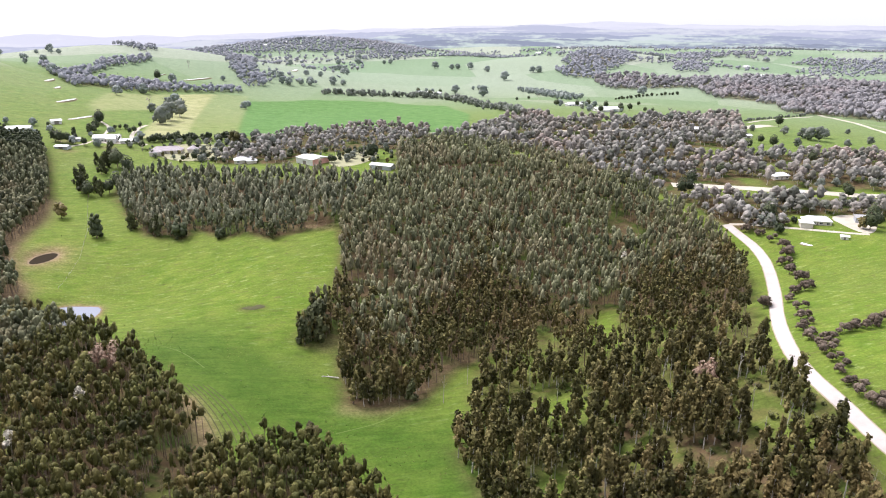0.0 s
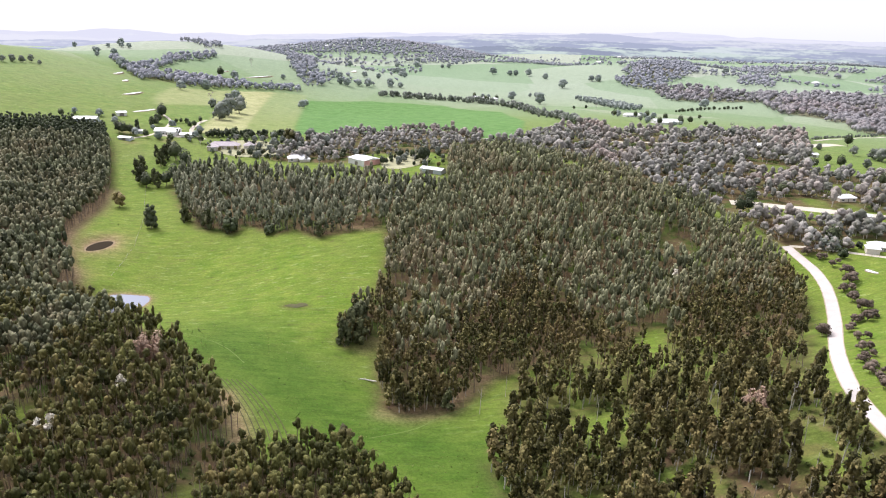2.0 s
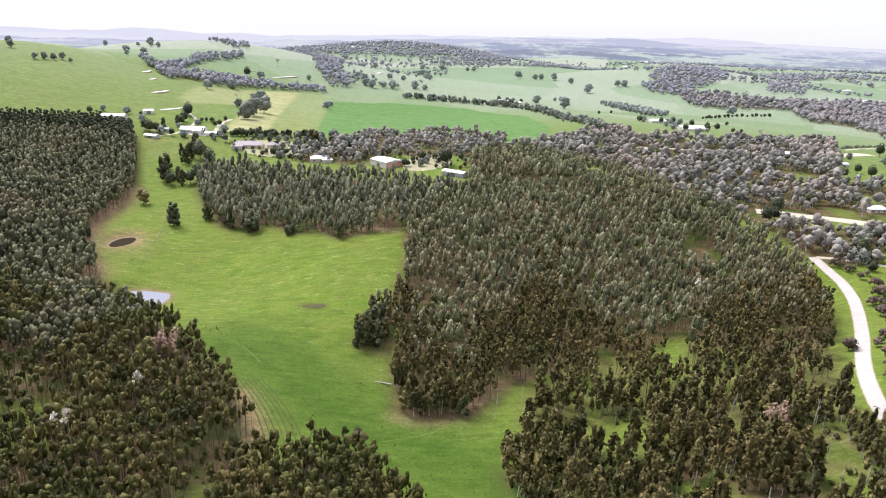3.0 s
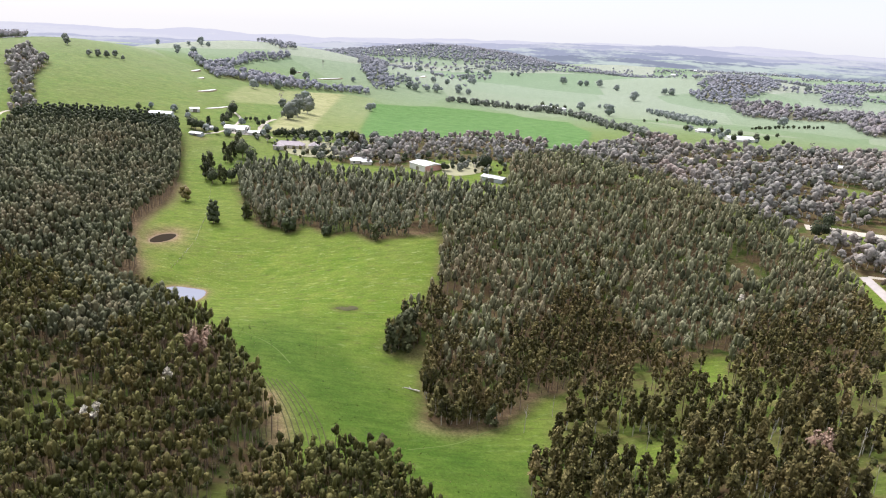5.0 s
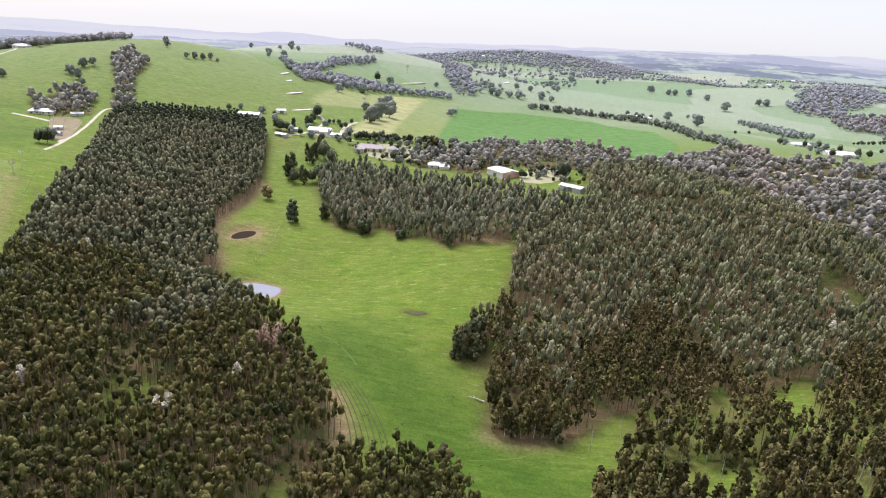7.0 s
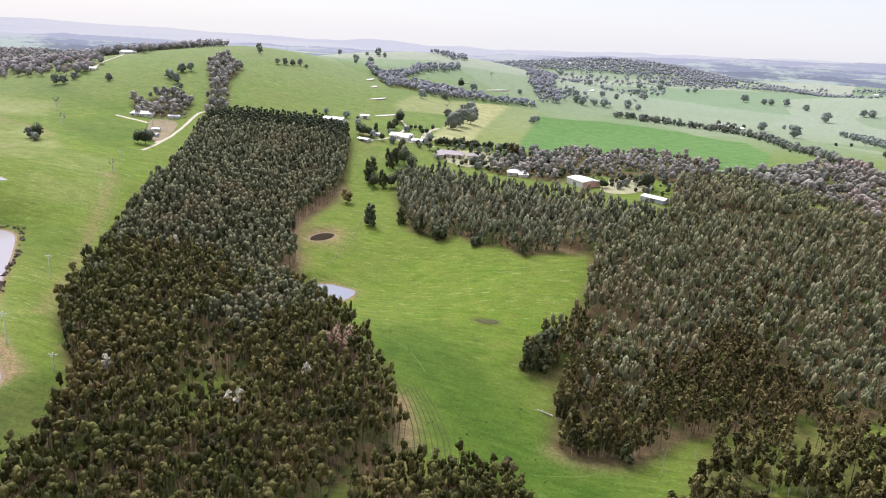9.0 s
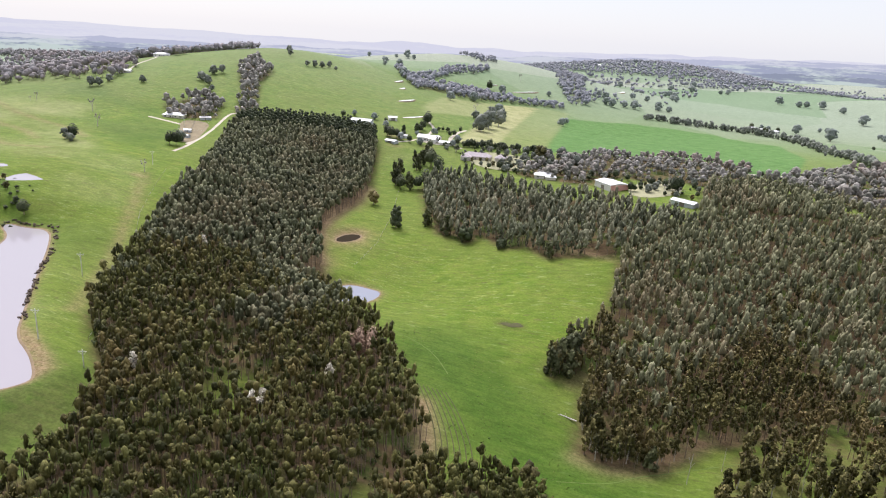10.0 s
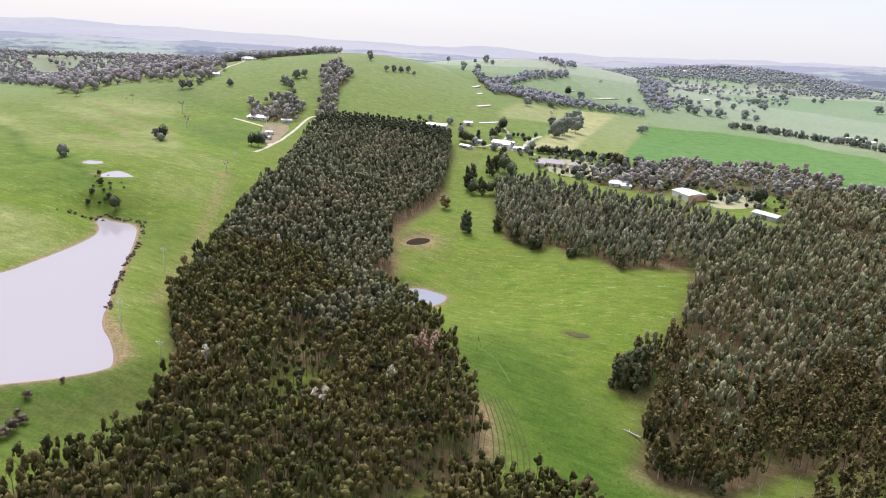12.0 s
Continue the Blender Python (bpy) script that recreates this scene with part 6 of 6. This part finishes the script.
yard("yard_dirt", [(-320, 640), (-300, 650), (-280, 640), (-290, 628), (-318, 630)], dirt, "pale dirt yard in front of the farmhouse")
yard("yard_lawn", [(-95, 590), (-80, 612), (-62, 608), (-54, 582), (-66, 562), (-82, 552), (-94, 560)], worn_lawn, "pale dry lawn beside the sheds")
yard("yard_garden", [(-262, 628), (-235, 642), (-200, 640), (-178, 610), (-195, 583), (-225, 586), (-250, 600)], worn_lawn, "pale dry lawn round the homestead")
yard("patch_bare", [(-103, 326), (-100, 329), (-97, 328), (-95, 331), (-92, 330), (-90, 328), (-93, 326), (-96, 324), (-99, 325)], rut, "bare brown scuffed patch in the green field")
yard("yard_farm", [(-520, 520), (-495, 535), (-470, 500), (-440, 455), (-455, 450), (-490, 490)], bank_soil, "bare dirt farm yard with tracks")


# near-white base colour stands in for bright sky mirrored in the water
sky_white_water = water_material("sky_white_water", (0.84, 0.835, 0.85), 0.35)


def small_dam(x, y, length, width, label):
    """A little dam: water with a low earth bank round it."""
    slope = Vector((at(x + 4, y) - at(x - 4, y), at(x, y + 4) - at(x, y - 4)))
    turn = math.atan2(slope.x, -slope.y)
    ca, sa = math.cos(turn), math.sin(turn)
    ring = []
    for k in range(20):
        a = math.tau * k / 20
        px, py = length / 2 * math.cos(a), width / 2 * math.sin(a) * (1 + 0.25 * math.cos(a))
        ring.append((x + ca * px - sa * py, y + sa * px + ca * py))
    z = 0.3 * min(at(px, py) for px, py in ring) + 0.7 * max(at(px, py) for px, py in ring)
    bm = bmesh.new()
    inner = [bm.verts.new((px, py, z)) for px, py in ring]
    bm.faces.new(inner)
    water = part("water_hole", bm, sky_white_water, None)
    bm = bmesh.new()
    rims = []
    for f, dz in ((0.985, -0.15), (1.03, 0.06), (1.25, None)):
        rims.append([bm.verts.new((x + (px - x) * f, y + (py - y) * f, z + dz if dz is not None else at(x + (px - x) * f, y + (py - y) * f) - 0.3)) for px, py in ring])
    for a, b_ in zip(rims, rims[1:]):
        for k in range(20):
            bm.faces.new((a[k], a[(k + 1) % 20], b_[(k + 1) % 20], b_[k]))
    bank = part("bank", bm, bank_soil, water)
    return tagged(water, label, "water", kind="structure")


for x, y, ln, wd in ((-420, 789, 34, 10), (-467, 860, 22, 8), (-500, 907, 34, 9), (-371, 719, 30, 9), (214, 390, 7, 5), (-403, 1167, 60, 12), (-455, 1150, 20, 9), (-300, 1450, 40, 12)):
    small_dam(x, y, ln, wd, "small pale water hole with grassy bank in a paddock")


# ---- undergrowth between the plantation trees ----
leaf_under = foliage("undergrowth_leaf", (0.045, 0.065, 0.015), (0.085, 0.105, 0.026), (0.15, 0.15, 0.05), (0.16, 0.11, 0.06), 0.05)
under_t = [join(sum(airy_arrays(420 + s, 1.7, 1.2, 9, 6, 0.4, 1, 2), [])) for s in range(5)]
spots = np.concatenate([scatter(STAND_SOUTH, 5.0, 0.5), scatter([(-150, 260), (-82, 215), (-72, 195), (-66, 165), (-80, 150), (-150, 140), (-230, 150), (-240, 200)], 4.6, 0.5), scatter([(40, 150), (130, 150), (130, 200), (118, 250), (40, 262), (10, 220)], 5.0, 0.5)])
spots = spots[(field_noise(spots, 0.06, 3.0) > -0.12) & (inside(PLANTATION_WEST, spots[:, 0], spots[:, 1]) | inside(STAND_SOUTH, spots[:, 0], spots[:, 1]) | (spots[:, 0] > 0) | (np.hypot(spots[:, 0] + 82, spots[:, 1] - 178) < 18))]
plant("undergrowth", spots, under_t, [bark, leaf_under], "low olive scrub and saplings on the plantation floor", "scrub", (0.4, 1.5))
snags = np.concatenate([scatter([(-95, 205), (-72, 200), (-66, 165), (-96, 160)], 7.5, 0.5), scatter([(-140, 254), (-126, 255), (-121, 238), (-137, 236)], 2.6, 0.5), scatter([(-40, 262), (-20, 246), (-6, 258), (-22, 285)], 4.5, 0.5)])
pale_stems = scatter([(30, 160), (125, 160), (125, 205), (115, 262), (20, 275), (-5, 262), (20, 215)], 15, 0.5)
snag_t = [join([(*stem((0, 0, -0.3), (0.3, 0.1 * s, 7.5 + s), 0.11, 0.04, 4), 0), (*stem((0.15, 0, 4.5), (1.1, 0.5 - 0.4 * s, 6.4), 0.05, 0.02, 3), 0), (*stem((0.2, 0, 5.5), (-0.8, 0.3 * s, 7.0), 0.05, 0.02, 3), 0)]) for s in range(3)]
plant("bare_stems", snags, snag_t, [bark], "thin bare brown stems at the plantation's edge", "dead trees", (0.7, 1.2))

plant("pale_stems", pale_stems, snag_t, [pale_bark], "thin bare pale gum stems among the eastern trees", "dead trees", (1.0, 1.6))

# ---- poles, fences, log ----
pole_paint = plain("bleached_pole", (0.6, 0.61, 0.5), 0.8, 0, 0.15, 3.0)


def power_pole(x, y, tall, turn):
    """A pole with a braced crossarm and three insulators."""
    root = new("power_pole")
    bm = bmesh.new()
    tube(bm, (0, 0, -0.5), (0, 0, tall), 0.24, 0.17, 8)
    part("pole", bm, pole_paint, root)
    bm = bmesh.new()
    box(bm, -1.6, 1.6, -0.1, 0.1, tall - 0.9, tall - 0.66)
    arm = part("crossarm", bm, pole_paint, root)
    for s in (-1, 1):
        bm = bmesh.new()
        tube(bm, (s * 1.4, 0, tall - 0.85), (0, 0, tall - 2.2), 0.07, 0.07, 5)
        part("brace", bm, pole_paint, arm)
    for dx in (-1.4, 0.0, 1.4):
        bm = bmesh.new()
        tube(bm, (dx, 0, tall - 0.66), (dx, 0, tall - 0.35), 0.07, 0.05, 6)
        part("insulator", bm, frame_paint, arm)
    root.matrix_basis = pose(x, y, at(x, y), 0, 0, turn)
    return tagged(root, "bleached power pole with a braced crossarm in the paddock", "power pole", "power poles")


for x, y, h, tn in ((-230, 171, 12.5, 25), (-282, 229, 12, 30), (-394, 373, 10, 35), (-201, 168, 7, 25), (-500, 505, 10, 35)):
    power_pole(x, y, h, tn)


def fence(line, gap, label):
    """Posts with two wires between them."""
    root = new("fence")
    pts = [Vector(p) for p in line]
    spots = []
    for a, b_ in zip(pts, pts[1:]):
        k = max(1, int((b_ - a).length / gap))
        spots += [a.lerp(b_, i / k) for i in range(k)]
    spots.append(pts[-1])
    shared = None
    tops = []
    for p in spots:
        z = at(p.x, p.y)
        tops.append((p.x, p.y, z))
        if shared is None:
            bm = bmesh.new()
            tube(bm, (0, 0, -0.3), (0, 0, 1.25), 0.09, 0.08, 6)
            ob = part("post", bm, post_wood, root)
            shared = ob.data
        else:
            ob = new("post", shared)
            ob.parent = root
        ob.location = (p.x, p.y, z)
    for h in (0.6, 1.1):
        bm = bmesh.new()
        for a, b_ in zip(tops, tops[1:]):
            tube(bm, (a[0], a[1], a[2] + h), (b_[0], b_[1], b_[2] + h), 0.012, 0.012, 3)
        part("wire", bm, grey_wall, root)
    return tagged(root, label, "fence")


fence([(-264, 503), (-233, 437), (-216, 392), (-209, 353)], 4.0, "post and wire fence running down the green field")
fence([(-520, 520), (-497, 534), (-474, 502), (-490, 488), (-520, 520)], 3.0, "post and wire stock yard on bare dirt beside the farm")
fence([(-508, 527), (-482, 495)], 3.0, "post and wire divider across the stock yard")
fence([(137, 330), (127, 250), (122, 211), (124, 192), (127, 170)], 4.0, "post and wire fence beside the gravel road")
fence([(205, 424), (217, 415), (241, 404)], 3.5, "post and wire fence along the driveway")
fence([(-222, 186), (-262, 234), (-330, 305), (-380, 372)], 5.0, "post and wire fence along the plantation edge")


def fallen_log(x, y, turn):
    root = new("fallen_log")
    bm = bmesh.new()
    tube(bm, (-4.5, 0, 0.35), (3.5, 0.3, 0.3), 0.32, 0.18, 8)
    part("trunk", bm, pale_bark, root)
    for a, b_ in (((1.5, 0.2, 0.35), (3.2, 1.8, 0.7)), ((0, 0.1, 0.4), (1.6, -1.5, 0.5)), ((-3.8, 0, 0.4), (-4.9, 0.9, 0.9))):
        bm = bmesh.new()
        tube(bm, a, b_, 0.12, 0.05, 6)
        part("branch", bm, pale_bark, root)
    root.matrix_basis = pose(x, y, at(x, y), 0, 0, turn)
    return tagged(root, "bleached fallen log lying on the green field", "log")


fallen_log(-49, 268, 165)

# furrows curving along the plantation edge, a faint vehicle track, a weedy drain
worn = plain("worn_grass", (0.112, 0.165, 0.032), 0.95, 0, 0.25, 0.8)
for k in range(7):
    o = 2.0 * k
    line = [(-105 + o * 0.9, 245 + o * 0.25), (-97 + o * 0.85, 236 + o * 0.45), (-88 + o * 0.8, 225 + o * 0.6), (-81 + o * 0.8, 214 + o * 0.75), (-77 + o * 0.8, 206 + o * 0.8)]
    ribbon("furrow", rounded(line, False), 0.42, rut, "dark furrow in the grass beside the plantation", 0.05, cat="furrow")
ribbon("vehicle_track", rounded([(-40, 226), (-24, 237), (-17, 248), (-4, 260), (13, 276), (22, 284)], False), 0.4, worn, "faint worn vehicle track in the grass", 0.05, cat="track")
ribbon("vehicle_track", rounded([(-141, 285), (-123, 279), (-111, 272), (-100, 262)], False), 0.45, worn, "faint worn vehicle track beside the drain", 0.05, cat="track")


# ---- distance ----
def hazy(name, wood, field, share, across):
    """Far country, its haze put into glowing colour: woods and pale paddocks in long low patches."""
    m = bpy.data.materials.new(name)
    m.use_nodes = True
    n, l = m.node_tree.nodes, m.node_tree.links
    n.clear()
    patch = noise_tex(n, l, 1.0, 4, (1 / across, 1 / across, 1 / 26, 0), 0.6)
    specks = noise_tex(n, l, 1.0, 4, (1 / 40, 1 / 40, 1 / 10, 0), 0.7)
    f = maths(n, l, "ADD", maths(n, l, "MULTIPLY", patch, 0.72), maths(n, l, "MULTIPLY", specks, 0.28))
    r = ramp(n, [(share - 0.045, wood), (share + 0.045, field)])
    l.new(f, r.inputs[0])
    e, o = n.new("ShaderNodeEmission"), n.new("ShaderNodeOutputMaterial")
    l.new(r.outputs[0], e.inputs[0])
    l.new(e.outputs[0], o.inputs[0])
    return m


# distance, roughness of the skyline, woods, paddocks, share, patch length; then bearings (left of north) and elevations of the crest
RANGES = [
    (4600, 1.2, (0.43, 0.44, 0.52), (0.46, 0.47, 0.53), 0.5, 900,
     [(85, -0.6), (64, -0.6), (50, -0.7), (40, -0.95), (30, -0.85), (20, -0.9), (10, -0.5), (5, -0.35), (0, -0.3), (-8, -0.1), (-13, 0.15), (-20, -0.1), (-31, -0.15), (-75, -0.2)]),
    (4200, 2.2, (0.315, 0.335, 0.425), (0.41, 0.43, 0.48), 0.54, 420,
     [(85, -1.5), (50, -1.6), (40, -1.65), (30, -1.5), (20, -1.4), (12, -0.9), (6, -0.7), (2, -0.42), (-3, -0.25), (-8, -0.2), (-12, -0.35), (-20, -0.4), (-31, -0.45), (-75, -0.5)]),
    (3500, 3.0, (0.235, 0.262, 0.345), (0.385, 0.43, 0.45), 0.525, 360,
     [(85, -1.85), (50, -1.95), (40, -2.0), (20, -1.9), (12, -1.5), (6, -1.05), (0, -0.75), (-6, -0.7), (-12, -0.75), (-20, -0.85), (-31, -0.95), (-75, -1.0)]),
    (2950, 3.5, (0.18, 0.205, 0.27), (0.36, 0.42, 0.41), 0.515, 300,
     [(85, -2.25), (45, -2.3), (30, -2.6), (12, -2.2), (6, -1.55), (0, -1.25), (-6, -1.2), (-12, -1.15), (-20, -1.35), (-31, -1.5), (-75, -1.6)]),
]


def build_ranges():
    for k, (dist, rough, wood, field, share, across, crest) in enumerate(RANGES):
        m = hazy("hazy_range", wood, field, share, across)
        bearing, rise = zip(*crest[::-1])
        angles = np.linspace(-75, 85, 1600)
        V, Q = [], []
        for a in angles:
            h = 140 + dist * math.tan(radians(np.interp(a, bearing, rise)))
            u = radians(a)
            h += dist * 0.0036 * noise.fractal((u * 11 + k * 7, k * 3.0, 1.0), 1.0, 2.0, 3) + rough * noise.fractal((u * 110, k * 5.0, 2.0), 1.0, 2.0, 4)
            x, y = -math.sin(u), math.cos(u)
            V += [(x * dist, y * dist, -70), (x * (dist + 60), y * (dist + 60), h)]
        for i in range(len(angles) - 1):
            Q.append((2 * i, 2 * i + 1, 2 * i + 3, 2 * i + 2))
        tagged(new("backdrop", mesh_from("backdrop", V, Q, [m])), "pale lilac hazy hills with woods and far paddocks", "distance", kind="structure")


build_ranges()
